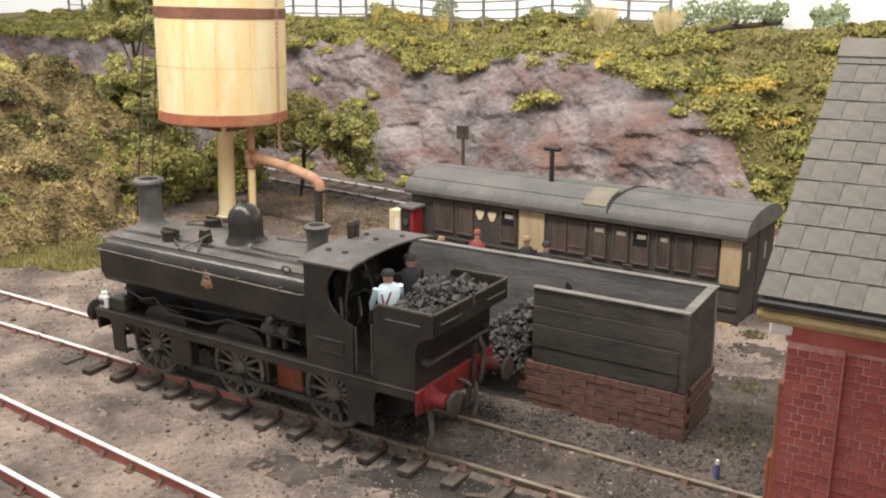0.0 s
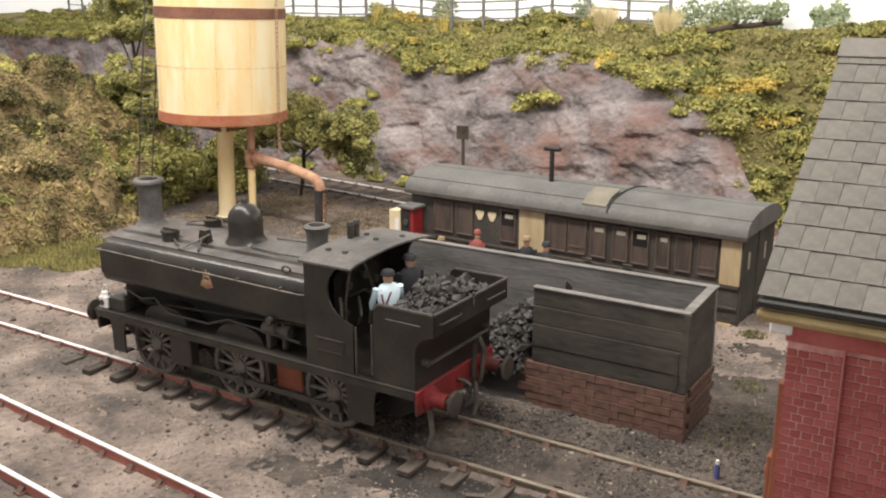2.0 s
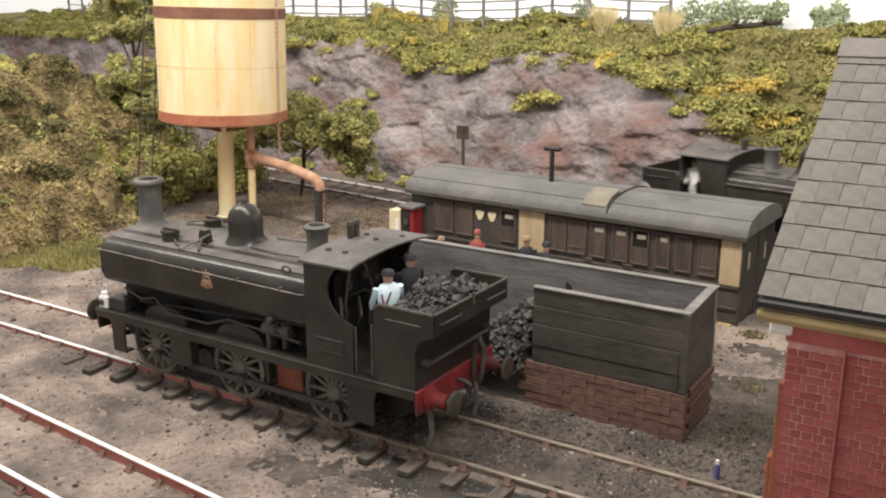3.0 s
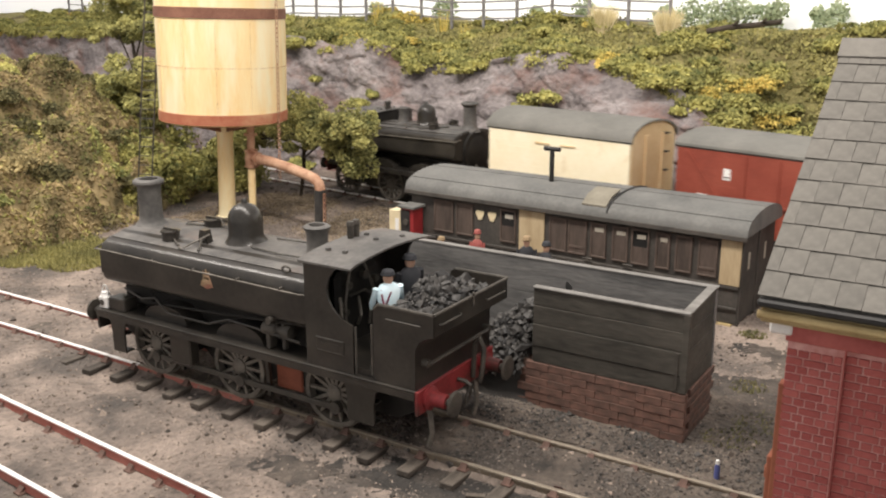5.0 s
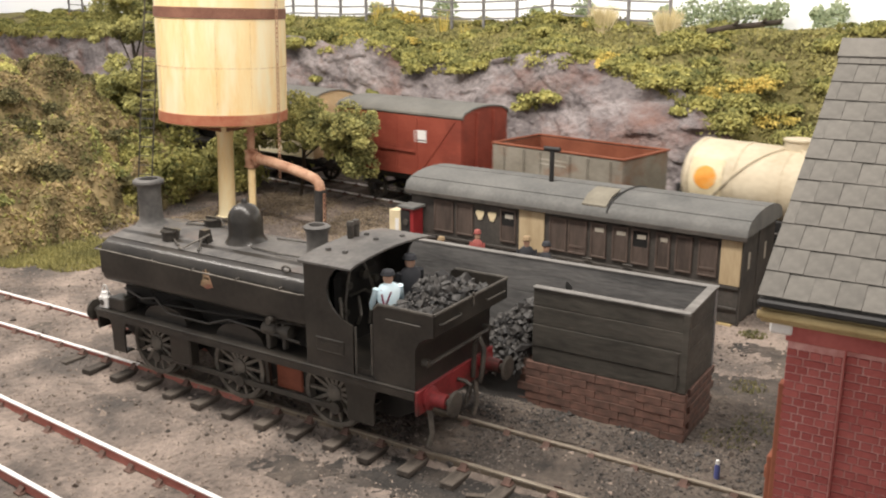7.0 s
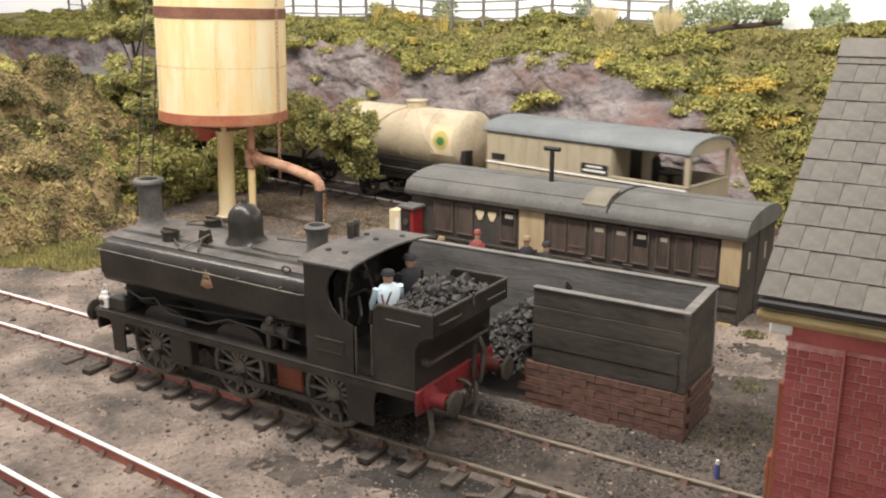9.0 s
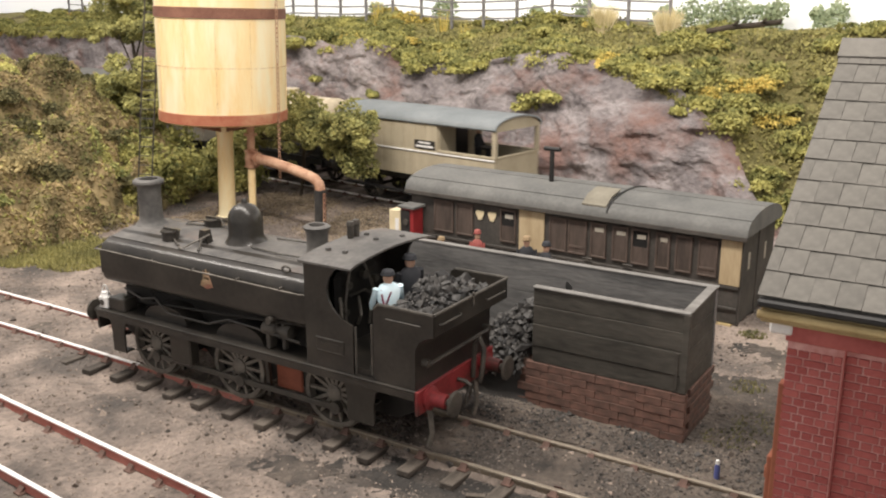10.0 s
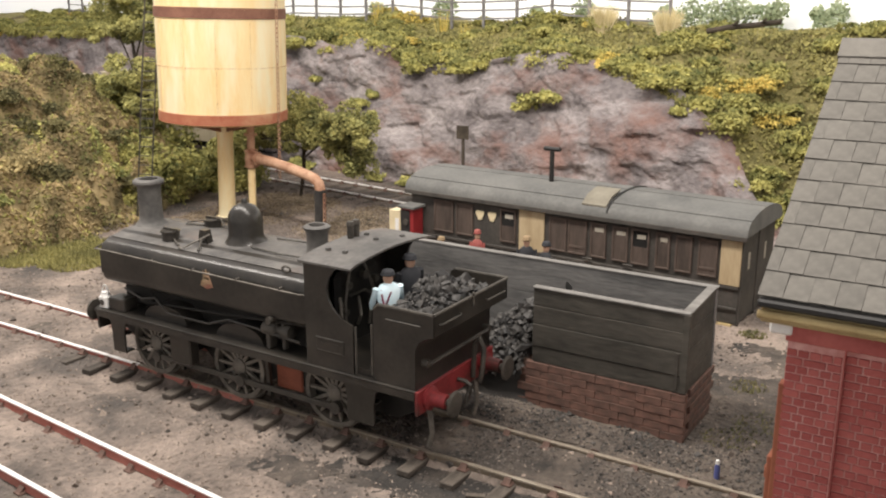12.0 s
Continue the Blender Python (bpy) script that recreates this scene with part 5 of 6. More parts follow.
    for s in (-1, 1):
        bm = bmesh.new()
        prism(bm, [(s * 3.2, ZV - 0.26), (s * 3.2, ZV - 0.06), (0, ZV + rise - 0.08), (0, ZV + rise - 0.3)], XR + 0.05, XR + 0.10, "yz")
        part("bargeboard", bm, OCHRE, t)
    boxes("eaves_bracket", WHITE, t, (XR + 0.10, XR + 0.32, -3.05, -2.8, ZV - 0.42, ZV - 0.2), bevel=0.02, label="white painted bracket under the eaves")
    bm = bmesh.new()
    box(bm, 7.65, 7.72, -2.96, -2.5, 0.05, 2.55 + g, 0.01)
    for z in (0.5, 1.5, 2.4):
        box(bm, 7.63, 7.735, -2.94, -2.52, z, z + 0.14, 0.01)
    part("door", bm, ORANGEBROWN, t, "orange-brown boarded door leaf folded back")
    boxes("door_post", ORANGEBROWN, t, (7.70, 7.765, -2.99, -2.85, 0.0, 3.4 + g), bevel=0.01)


shed()


# ---- water tower and crane
def water_tower():
    t = thing("water_tower", "cream cylindrical water tower on a single iron column", "water tower", "", (-13.28, 9.86, GROUND))
    t.matrix_basis = t.matrix_basis @ Matrix.Rotation(radians(1.6), 4, Vector((-0.71, 0.70, 0.0)))
    g = -GROUND
    bm = bmesh.new()
    lathe(bm, [(0.0, -0.05), (0.40, -0.05), (0.40, 0.10), (0.32, 0.14), (0.285, 0.35), (0.265, 2.7 + g), (0.29, 2.80 + g), (0.29, 2.86 + g), (0.34, 2.98 + g), (0.40, 3.28 + g), (0.0, 3.28 + g)], seg=28)
    part("column", bm, CREAM, t, "cream painted cast column")
    bm = bmesh.new()
    lathe(bm, [(0.52, -0.04), (0.52, 0.08), (0.44, 0.12), (0.0, 0.12)], seg=24)
    part("base_plate", bm, DULLIRON, t)
    R = 2.06
    bm = bmesh.new()
    lathe(bm, [(0.0, 3.28 + g), (R - 0.06, 3.28 + g), (R - 0.01, 3.34 + g), (R, 3.7 + g), (R, 7.35 + g), (R - 0.06, 7.35 + g), (R - 0.06, 7.0 + g), (0.0, 6.9 + g)], seg=72)
    tank = part("tank", bm, CREAM, t, "cream riveted iron tank with rust streaks")
    for z0, z1, m, lab in ((3.30, 3.64, TANKRUST, "rust-brown lower band"), (6.56, 6.90, TANKBAND, "dark brown upper band")):
        bm = bmesh.new()
        lathe(bm, [(R - 0.03, z0 + g), (R + 0.03, z0 + g + 0.02), (R + 0.03, z1 + g), (R - 0.03, z1 + g)], seg=72)
        part("band", bm, m, tank, lab)
    # rivets in two hoops and in upright seams
    pts = []
    for z in (5.08,):
        for i in range(150):
            a = 2 * math.pi * i / 150
            pts.append((R * math.cos(a), R * math.sin(a), z + g))
    for q in range(12):
        for i in range(42):
            a = 2 * math.pi * q / 12 + 0.18
            pts.append((R * math.cos(a), R * math.sin(a), 3.68 + 0.067 * i + g))
    v, f = crumbs(np.array(pts), np.full(len(pts), 0.024))
    rv = raw("rivets", v, f, RIVET)
    rv.parent = tank
    tagged(rv, kind="stuff")
    bm = bmesh.new()
    for q in range(12):
        a = 2 * math.pi * q / 12 + 0.18
        c, s = math.cos(a), math.sin(a)
        loft(bm, [[(c * (R + e) - s * w, s * (R + e) + c * w, z + g) for e, w in ((-0.02, -0.05), (0.010, -0.05), (0.010, 0.05), (-0.02, 0.05))] for z in (3.62, 6.58)])
    part("seam", bm, CREAM, tank)
    # brackets under the tank
    for q in range(8):
        a = 2 * math.pi * q / 8 + 0.3
        bm = bmesh.new()
        c, s = math.cos(a), math.sin(a)
        loft(bm, [[(c * r_ - s * w, s * r_ + c * w, z_ + g) for r_, z_ in ((0.3, 2.9), (0.5, 2.95), (1.8, 3.24), (1.8, 3.29), (0.3, 3.29))] for w in (-0.04, 0.04)])
        part("bracket", bm, TANKBAND, t)
    # ladder
    lx, ly = -1.60, -1.38
    bm = bmesh.new()
    for s in (-1, 1):
        tube(bm, [(lx - 0.6 + s * 0.19, ly - 0.36 + s * 0.12, 0.0), (lx + s * 0.19, ly + s * 0.12, 7.3)], 0.025, 6)
    part("ladder_rail", bm, DULLIRON, t)
    for i in range(22):
        z = 0.3 + 0.31 * i
        k = 1 - z / 7.3
        bm = bmesh.new()
        tube(bm, [(lx - 0.6 * k - 0.19, ly - 0.36 * k - 0.12, z), (lx - 0.6 * k + 0.19, ly - 0.36 * k + 0.12, z)], 0.016, 5)
        part("rung", bm, DULLIRON, t)
    # riser, swinging arm and canvas hose
    bm = bmesh.new()
    ax, ay = 1.22, -0.05
    tube(bm, [(ax, ay, 0.0), (ax, ay, 1.8 + g)], 0.125, 14)
    part("riser", bm, CREAM, t, "cream painted lower riser")
    bm = bmesh.new()
    tube(bm, [(ax, ay, 1.8 + g), (ax, ay, 3.35 + g)], 0.125, 14)
    lathe(bm, [(0.125, 1.78), (0.19, 1.88), (0.21, 2.1), (0.19, 2.32), (0.125, 2.42)], ax, ay, g, 16)
    for z in (1.86, 2.35, 2.9):
        cyl(bm, (ax, ay, z + g - 0.035), (ax, ay, z + g + 0.035), 0.215, seg=16)
    part("riser", bm, PIPE, t, "flaking pipe riser")
    bm = bmesh.new()
    tube(bm, [(ax, ay, 2.13 + g), (ax + 0.8, ay, 2.10 + g), (ax + 1.7, ay, 1.97 + g), (ax + 2.45, ay, 1.82 + g), (ax + 2.72, ay, 1.74 + g), (ax + 2.87, ay, 1.61 + g), (ax + 2.92, ay, 1.40 + g)], 0.165, 16)
    cyl(bm, (ax + 0.25, ay, 2.12 + g), (ax + 0.33, ay, 2.12 + g), 0.22, seg=16)
    part("arm", bm, PIPE, t, "rust-stained swinging water arm")
    bm = bmesh.new()
    rings = []
    for i in range(15):
        z = 1.42 + g - 1.35 * i / 14
        rr = 0.185 + 0.010 * (i % 2)
        rings.append([(ax + 2.92 + rr * math.cos(a), ay + rr * math.sin(a), z) for a in np.linspace(0, 2 * math.pi, 17)[:-1]])
    loft(bm, rings)
    part("hose", bm, CANVAS, t, "black canvas delivery hose")
    for cx, cy, z0, z1 in ((2.13, 0.31, 7.2, 1.4), (ax + 3.16, ay - 0.1, 1.4, 0.0)):
        bm = bmesh.new()
        n = int((z0 - z1) / 0.14)
        for i in range(n):
            z = z0 - 0.14 * i
            u = (1, 0) if i % 2 else (0, 1)
            tube(bm, [(cx + u[0] * 0.05 * math.cos(q), cy + u[1] * 0.05 * math.cos(q), z + 0.085 * math.sin(q)) for q in np.linspace(0, 2 * math.pi, 9)], 0.013, 4)
        part("chain", bm, PIPE, t, "rusty hanging chain")


water_tower()


# ---- grounded coach body
def coach():
    t = thing("grounded_coach", "old dark-painted railway coach body standing on the ground", "coach body", "", (4.45, 8.17, GROUND), -3.0)
    g, L, W = -GROUND, 9.3, 2.45
    boxes("body", COACH, t, (-L, 0, 0.02, W, 0.06, 2.02 + g), bevel=0.02)
    sec = [(-0.10, 2.03)] + [(W / 2 - (W / 2 + 0.10) * math.cos(radians(q)), 2.06 + 0.46 * math.sin(radians(q)) ** 0.8) for q in range(8, 173, 12)] + [(W + 0.10, 2.03)]
    bm = bmesh.new()
    prism(bm, [(a, b + g) for a, b in sec], -L - 0.12, 0.12, "yz")
    roof = part("roof", bm, ROOFGREY, t, "grey felted arched roof")
    for q in (38, 90):
        bm = bmesh.new()
        y, z = W / 2 - (W / 2 + 0.10) * math.cos(radians(q)), 2.06 + 0.46 * math.sin(radians(q)) ** 0.8
        box(bm, -L - 0.12, 0.12, y - 0.03, y + 0.03, z + g - 0.02, z + g + 0.012)
        part("roof_seam", bm, ROOFGREY, roof)
    bm = bmesh.new()
    box(bm, -L - 0.13, 0.13, -0.13, -0.09, 1.94 + g, 2.05 + g, 0.01)
    part("cornice", bm, COACH, t)
    bm = bmesh.new()
    tube(bm, [(-3.30, a, b + g + 0.012) for a, b in sec[1:-1]], 0.03, 6)
    part("roof_hoop", bm, SIGNBLACK, roof, "dark hoop over the roof")
    hat = bmesh.new()
    prism(hat, [(-0.02, 2.27 + g), (0.3, 2.46 + g), (0.8, 2.57 + g), (0.8, 2.60 + g), (0.3, 2.50 + g), (-0.02, 2.31 + g)], -4.0, -3.35, "yz")
    part("roof_hatch", hat, HATCH, roof, "tan patch board on the roof")
    bm = bmesh.new()
    tube(bm, [(-5.45, 1.05, 2.4 + g), (-5.45, 1.05, 3.33 + g)], 0.065, 12)
    st = part("stove_pipe", bm, SIGNBLACK, t, "black stove pipe with a tee cap")
    bm = bmesh.new()
    cyl(bm, (-5.68, 1.05, 3.37 + g), (-5.22, 1.05, 3.37 + g), 0.06, seg=12)
    part("pipe_cap", bm, SIGNBLACK, st)
    # panels between mouldings on the side that faces the yard
    z0, z1 = 0.98 + g, 1.86 + g
    for a, b, kind in ((-8.50, -7.86, "p"), (-7.76, -7.22, "p"), (-6.36, -5.88, "w"), (-5.78, -5.04, "b"), (-4.90, -4.40, "p"), (-4.36, -3.84, "d"), (-3.74, -3.32, "p"), (-3.16, -2.74, "p"),
                       (-2.66, -2.20, "w"), (-2.04, -1.68, "p"), (-1.55, -1.14, "p"), (-1.0, -0.54, "d"), (-0.47, 0.0, "b")):
        if kind == "b":
            boxes("door", BUFF, t, (a, b, -0.025, 0.02, 0.86 + g, 1.92 + g), bevel=0.008, label="buff-painted boarded panel")
            continue
        fr = bmesh.new()
        for sp in ((a, b, -0.03, 0.02, z1 - 0.05, z1), (a, b, -0.03, 0.02, z0, z0 + 0.05), (a, a + 0.045, -0.03, 0.02, z0 + 0.05, z1 - 0.05), (b - 0.045, b, -0.03, 0.02, z0 + 0.05, z1 - 0.05)):
            box(fr, *sp, bevel=0.008)
        frame_ = part("window_frame" if kind == "w" else "panel_frame", fr, PANELFRAME, t)
        if kind == "w":
            zm = (z0 + z1) / 2 - 0.05
            # near-black panel on the solid body paints in the unlit inside
            boxes("opening_dark", DARKVOID, frame_, (a + 0.045, b - 0.045, -0.004, 0.016, zm + 0.05, z1 - 0.05), label="open window, its unlit inside painted near-black")
            boxes("lower_panel", PANEL, frame_, (a + 0.045, b - 0.045, -0.014, 0.016, z0 + 0.05, zm + 0.05))
            boxes("paper", GHOST, frame_, (a + 0.15, b - 0.09, -0.012, -0.006, zm + 0.25, zm + 0.36))
        else:
            boxes("panel", PANEL, frame_, (a + 0.045, b - 0.045, -0.012, 0.016, z0 + 0.05, z1 - 0.05))
            if kind == "d":
                boxes("middle_rail", PANELFRAME, frame_, (a + 0.045, b - 0.045, -0.028, -0.012, z0 + 0.16, z0 + 0.22), bevel=0.005)
                boxes("ventilator", VENT, t, (a + 0.02, b - 0.02, -0.03, 0.02, z1 + 0.06, z1 + 0.16), bevel=0.006)
            elif b < -1.6 and a > -4:
                boxes("small_light", GHOST, frame_, (a + 0.12, b - 0.07, -0.018, -0.012, z1 - 0.22, z1 - 0.12))
    for x in (-7.4, -6.1, -2.43, -0.75):
        boxes("ventilator", VENT, t, (x - 0.25, x + 0.2, -0.03, 0.02, z1 + 0.05, z1 + 0.14), bevel=0.006)
    boxes("waist_rail", COACH, t, (-L + 0.05, -0.02, -0.03, 0.02, 0.78 + g, 0.85 + g), bevel=0.008)
    boxes("lower_rail", COACH, t, (-L + 0.05, -0.02, -0.03, 0.02, 0.28 + g, 0.34 + g), bevel=0.008)
    for x in (-7.0, -6.62):
        bm = bmesh.new()
        prism(bm, [(x + 0.11 * math.cos(q) * (1 + 0.35 * math.sin(3 * q)), 1.60 + g + 0.17 * math.sin(q) * (1 + 0.3 * math.cos(2 * q))) for q in np.linspace(0, 2 * math.pi, 16)[:-1]], -0.008, 0.02)
        part("flaked_patch", bm, PALECREAM, t, "pale flaked paint patch")
    for x in (-3.78, -2.7):
        handrail("door_handle", t, [(x - 0.12, -0.05, 0.93 + g), (x, -0.09, 0.95 + g), (x + 0.12, -0.05, 0.93 + g)], 0.03)
    boxes("end_post", COACH, t, (0.0, 0.03, 0.0, 0.10, 0.06, 2.0 + g), bevel=0.008)
    boxes("end_post", COACH, t, (0.0, 0.03, 1.15, 1.25, 0.06, 2.3 + g), bevel=0.008)
    for y in (0.55, 1.75):
        boxes("end_paper", GHOST, t, (0.0, 0.012, y - 0.06, y + 0.06, 1.15 + g, 1.55 + g))
    for x in (-0.3, -3.2, -6.2, -9.0):
        boxes("sleeper_block", OCHRE if x > -1 else SLEEPER, t, (x - 0.25, x + 0.2, -0.08, W, -0.08, 0.06), bevel=0.01, label="timber block under the body")


coach()


def cupboard():
    t = thing("lamp_cupboard", "small dark red and cream cupboard beside the coach", "cupboard", "", (-4.85, 8.15, GROUND), -3)
    boxes("carcass", REDBOX, t, (0.0, 0.44, 0.0, 0.45, 0, 1.72), bevel=0.015)
    boxes("side_board", PALECREAM, t, (-0.42, -0.004, 0.02, 0.4, 0, 1.62), bevel=0.01)
    boxes("notice", WHITE, t, (-0.2, -0.08, 0.010, 0.02, 1.05, 1.4))
    boxes("front", SIGNBLACK, t, (0.01, 0.33, -0.02, 0.0, 0.1, 1.68), bevel=0.006)
    boxes("cap", ROOFGREY, t, (-0.06, 0.50, -0.06, 0.5, 1.724, 1.80), bevel=0.012)
    for z in (1.35, 1.0):
        bm = bmesh.new()
        lathe(bm, [(0.09, -0.04), (0.09, 0), (0, 0)], 0.2, -0.02, z, 12, "y")
        part("knob", bm, DULLIRON, t)


cupboard()


def notice_post():
    t = thing("notice_post", "dark post with a square board beside the line", "sign", "", (-8.2, 17.0, 0.2))
    bm = bmesh.new()
    cyl(bm, (0, 0, -0.3), (0, 0, 2.0), 0.06, seg=8)
    part("post", bm, BARK, t)
    boxes("board", BARK, t, (-0.26, 0.26, -0.06, -0.02, 1.9, 2.4), bevel=0.01)


notice_post()


def loose_planks():
    for x, y, rz, w in ((3.62, 0.92, 8, 0.42), (3.1, -1.25, 24, 0.3), (4.4, -1.5, -12, 0.36)):
        bm = bmesh.new()
        box(bm, -w / 2, w / 2, -0.05, 0.05, 0.0, 0.035, 0.006)
        solid("loose_plank", bm, SLEEPER, "short weathered plank lying beside the rail", "plank", "loose planks", at=(x, y, ground_z(x, y) + 0.012), rz=rz)


loose_planks()


def lever_post():
    t = thing("marker_post", "small blue post with a white top beside the rail", "post", "", (6.12, 1.05, GROUND))
    bm = bmesh.new()
    lathe(bm, [(0.045, -0.03), (0.045, 0.24), (0.034, 0.3), (0.0, 0.31)], seg=10)
    part("post", bm, BLUE, t)
    bm = bmesh.new()
    lathe(bm, [(0.035, 0.29), (0.03, 0.36), (0.0, 0.38)], seg=10)
    part("cap", bm, WHITE, t)


lever_post()


# ---- fence and far trees
def fence():
    y = lambda x: back_y(x) + 7.6
    t = thing("fence", "weathered post and rail fence on the skyline, paled for haze", "fence")
    r = random.Random(3)
    x = -46.0
    xs = []
    while x < -1.9:
        xs.append(x)
        x += 1.75
    for x in xs:
        z = hill_z(x, 5.6)
        boxes("post", FENCEWOOD, t, (x - 0.055, x + 0.055, y(x) - 0.06, y(x) + 0.06, z - 0.5, z + 1.35), bevel=0.01)
    for x0, x1 in zip(xs, xs[1:]):
        za, zb = hill_z(x0, 5.6), hill_z(x1, 5.6)
        for h in (0.35, 0.7, 1.05, 1.3):
            if r.random() < 0.04:
                continue
            bm = bmesh.new()
            loft(bm, [[(xx, y(xx) - 0.08 + a, zz + h + b) for a, b in ((0, -0.035), (0.04, -0.035), (0.04, 0.035), (0, 0.035))] for xx, zz in ((x0, za), (x1, zb))])
            part("rail", bm, FENCEWOOD, t)


fence()
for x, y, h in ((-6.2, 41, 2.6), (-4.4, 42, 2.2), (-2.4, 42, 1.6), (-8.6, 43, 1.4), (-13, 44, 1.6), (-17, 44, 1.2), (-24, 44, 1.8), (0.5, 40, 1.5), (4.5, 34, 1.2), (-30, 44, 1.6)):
    bush(9.5 + (x - 9.5) * 0.76, back_y(9.5 + (x - 9.5) * 0.76) + 11.8, 6.0, h * 0.5, h * 0.3, h * 0.6, 420, 0.06, FARTREE, "far tree beyond the skyline, haze mixed into its green", "far_tree", "far trees", 7)
for x, d, h, w, n, m, lab in ((-4.9, 5.0, 1.0, 0.62, 620, PALEGRASS, "tall pale grass tuft before the fence"), (-2.2, 5.0, 1.05, 0.55, 560, PALEGRASS, "tall pale grass tuft before the fence"),
                           (-16.6, 4.6, 1.5, 0.35, 40, GORSE, "tall yellow flowering stalks on the hilltop"), (-12.7, 4.6, 1.1, 0.3, 34, GORSE, "tall yellow flowering stalks on the hilltop"),
                           (-11.3, 4.2, 0.8, 0.25, 26, GORSE, "tall yellow flowering stalks on the hilltop")):
    p = hill_point(x, d)
    v, f = [], []
    for i in range(n):
        a, q, l = RNG.uniform(0, 6.28), RNG.uniform(0, 0.25), RNG.uniform(0.6, 1.1)
        o = (w * math.cos(a) * RNG.random(), w * math.sin(a) * RNG.random())
        v += [(q * math.cos(a) - 0.018, q * math.sin(a), -0.1), (q * math.cos(a) + 0.018, q * math.sin(a), -0.1), (q * math.cos(a) + o[0], q * math.sin(a) + o[1], l * h)]
        f.append((3 * i, 3 * i + 1, 3 * i + 2))
    ob = raw("grass_tuft", v, f, m)
    ob.location = Vector(p) * S
    tagged(ob, lab, "grass")


bm = bmesh.new()
tube(bm, [(-0.3, 20.0, 6.02), (0.4, 20.1, 6.16), (1.2, 20.2, 6.24), (2.1, 20.25, 6.36)], 0.09, 8)
for x, y, z in ((0.5, 20.1, 6.2), (1.4, 20.2, 6.28)):
    tube(bm, [(x, y, z), (x + 0.25, y - 0.2, z + 0.16)], 0.04, 6)
solid("fallen_log", bm, BARK, "dark fallen log lying on the hilltop", "log")


# ---- the passing train
def running_gear(t, half, wb, r=0.47):
    boxes("sole_bar", SIGNBLACK, t, (-half, half, -1.0, -0.9, 0.95, 1.2), (-half, half, 0.9, 1.0, 0.95, 1.2), (-half, half, -0.9, 0.9, 1.08, 1.2))
    for x, d in ((-half, -1), (half, 1)):
        boxes("headstock", SIGNBLACK, t, (min(x, x + 0.09 * d), max(x, x + 0.09 * d), -1.15, 1.15, 0.88, 1.2), bevel=0.01)
        for s in (-1, 1):
            buffer(t, x + 0.09 * d, s * 0.864, d, SIGNBLACK)
        handrail("coupling", t, [(x + 0.09 * d, 0, 1.05), (x + 0.5 * d, 0, 0.95)], 0.04)
    for x in (-wb / 2, wb / 2):
        wheelset(t, x, r, DULLIRON, 8)
        for s in (-1, 1):
            bm = bmesh.new()
            prism(bm, [(x - 0.42, 0.97), (x - 0.12, 0.35), (x + 0.12, 0.35), (x + 0.42, 0.97)], s * 0.93 - 0.03, s * 0.93 + 0.03)
            box(bm, x - 0.13, x + 0.13, s * 1.0 - 0.09, s * 1.0 + 0.09, 0.36, 0.62, 0.02)
            for j in range(3):
                box(bm, x - 0.5 + 0.1 * j, x + 0.5 - 0.1 * j, s * 1.0 - 0.04, s * 1.0 + 0.04, 0.64 + 0.05 * j, 0.68 + 0.05 * j)
            part("axle_guard", bm, SIGNBLACK, t)
    handrail("brake_lever", t, [(-0.2, -1.08, 0.55), (1.2, -1.1, 0.75), (1.9, -1.1, 0.7)], 0.03)


def arched_roof(t, x0, x1, half, eave, rise, material, label, over=0.08):
    sec = [(-half - over, eave - 0.03)] + [((half + over) * math.sin(radians(q)), eave + rise * (math.cos(radians(q)))) for q in range(-84, 85, 14)] + [(half + over, eave - 0.03)]
    bm = bmesh.new()
    prism(bm, sec + [(a * 0.97, b - 0.05) for a, b in reversed(sec)], x0 - 0.08, x1 + 0.08, "yz")
    return part("roof", bm, material, t, label)


def end_section(half, z0, eave, rise):
    return [(-half, z0), (-half, eave)] + [(half * math.sin(radians(q)), eave + (rise - 0.05) * math.cos(radians(q))) for q in range(-75, 76, 15)] + [(half, eave), (half, z0)]


def planked_side(t, x0, x1, z0, z1, n, material, y=1.2):
    for s in (-1, 1):
        for i in range(n):
            a, b = z0 + (z1 - z0) * i / n, z0 + (z1 - z0) * (i + 1) / n
            boxes("plank", material, t, (x0, x1, s * y - 0.035, s * y + 0.035, a + 0.0005, b - 0.0005), bevel=0.0012)


def van(name, label, half, body, end, roof_m, eave, rise):
    t = thing(name, label, "railway wagon", "the passing train")
    running_gear(t, half, 3.0)
    planked_side(t, -half, half, 1.2, eave, 11, body)
    for x, d in ((-half, -1), (half, 1)):
        bm = bmesh.new()
        prism(bm, end_section(1.16, 1.2, eave, rise), x - 0.03, x + 0.03, "yz")
        part("end", bm, end, t)
        for y in (-0.45, 0.45):
            boxes("end_stanchion", end, t, (min(x, x + 0.1 * d), max(x, x + 0.1 * d), y - 0.06, y + 0.06, 1.2, eave + 0.1), bevel=0.01)
    boxes("floor", SIGNBLACK, t, (-half, half, -1.15, 1.15, 1.2, 1.26))
    arched_roof(t, -half, half, 1.2, eave, rise, roof_m, "plain grey curved roof")
    return t


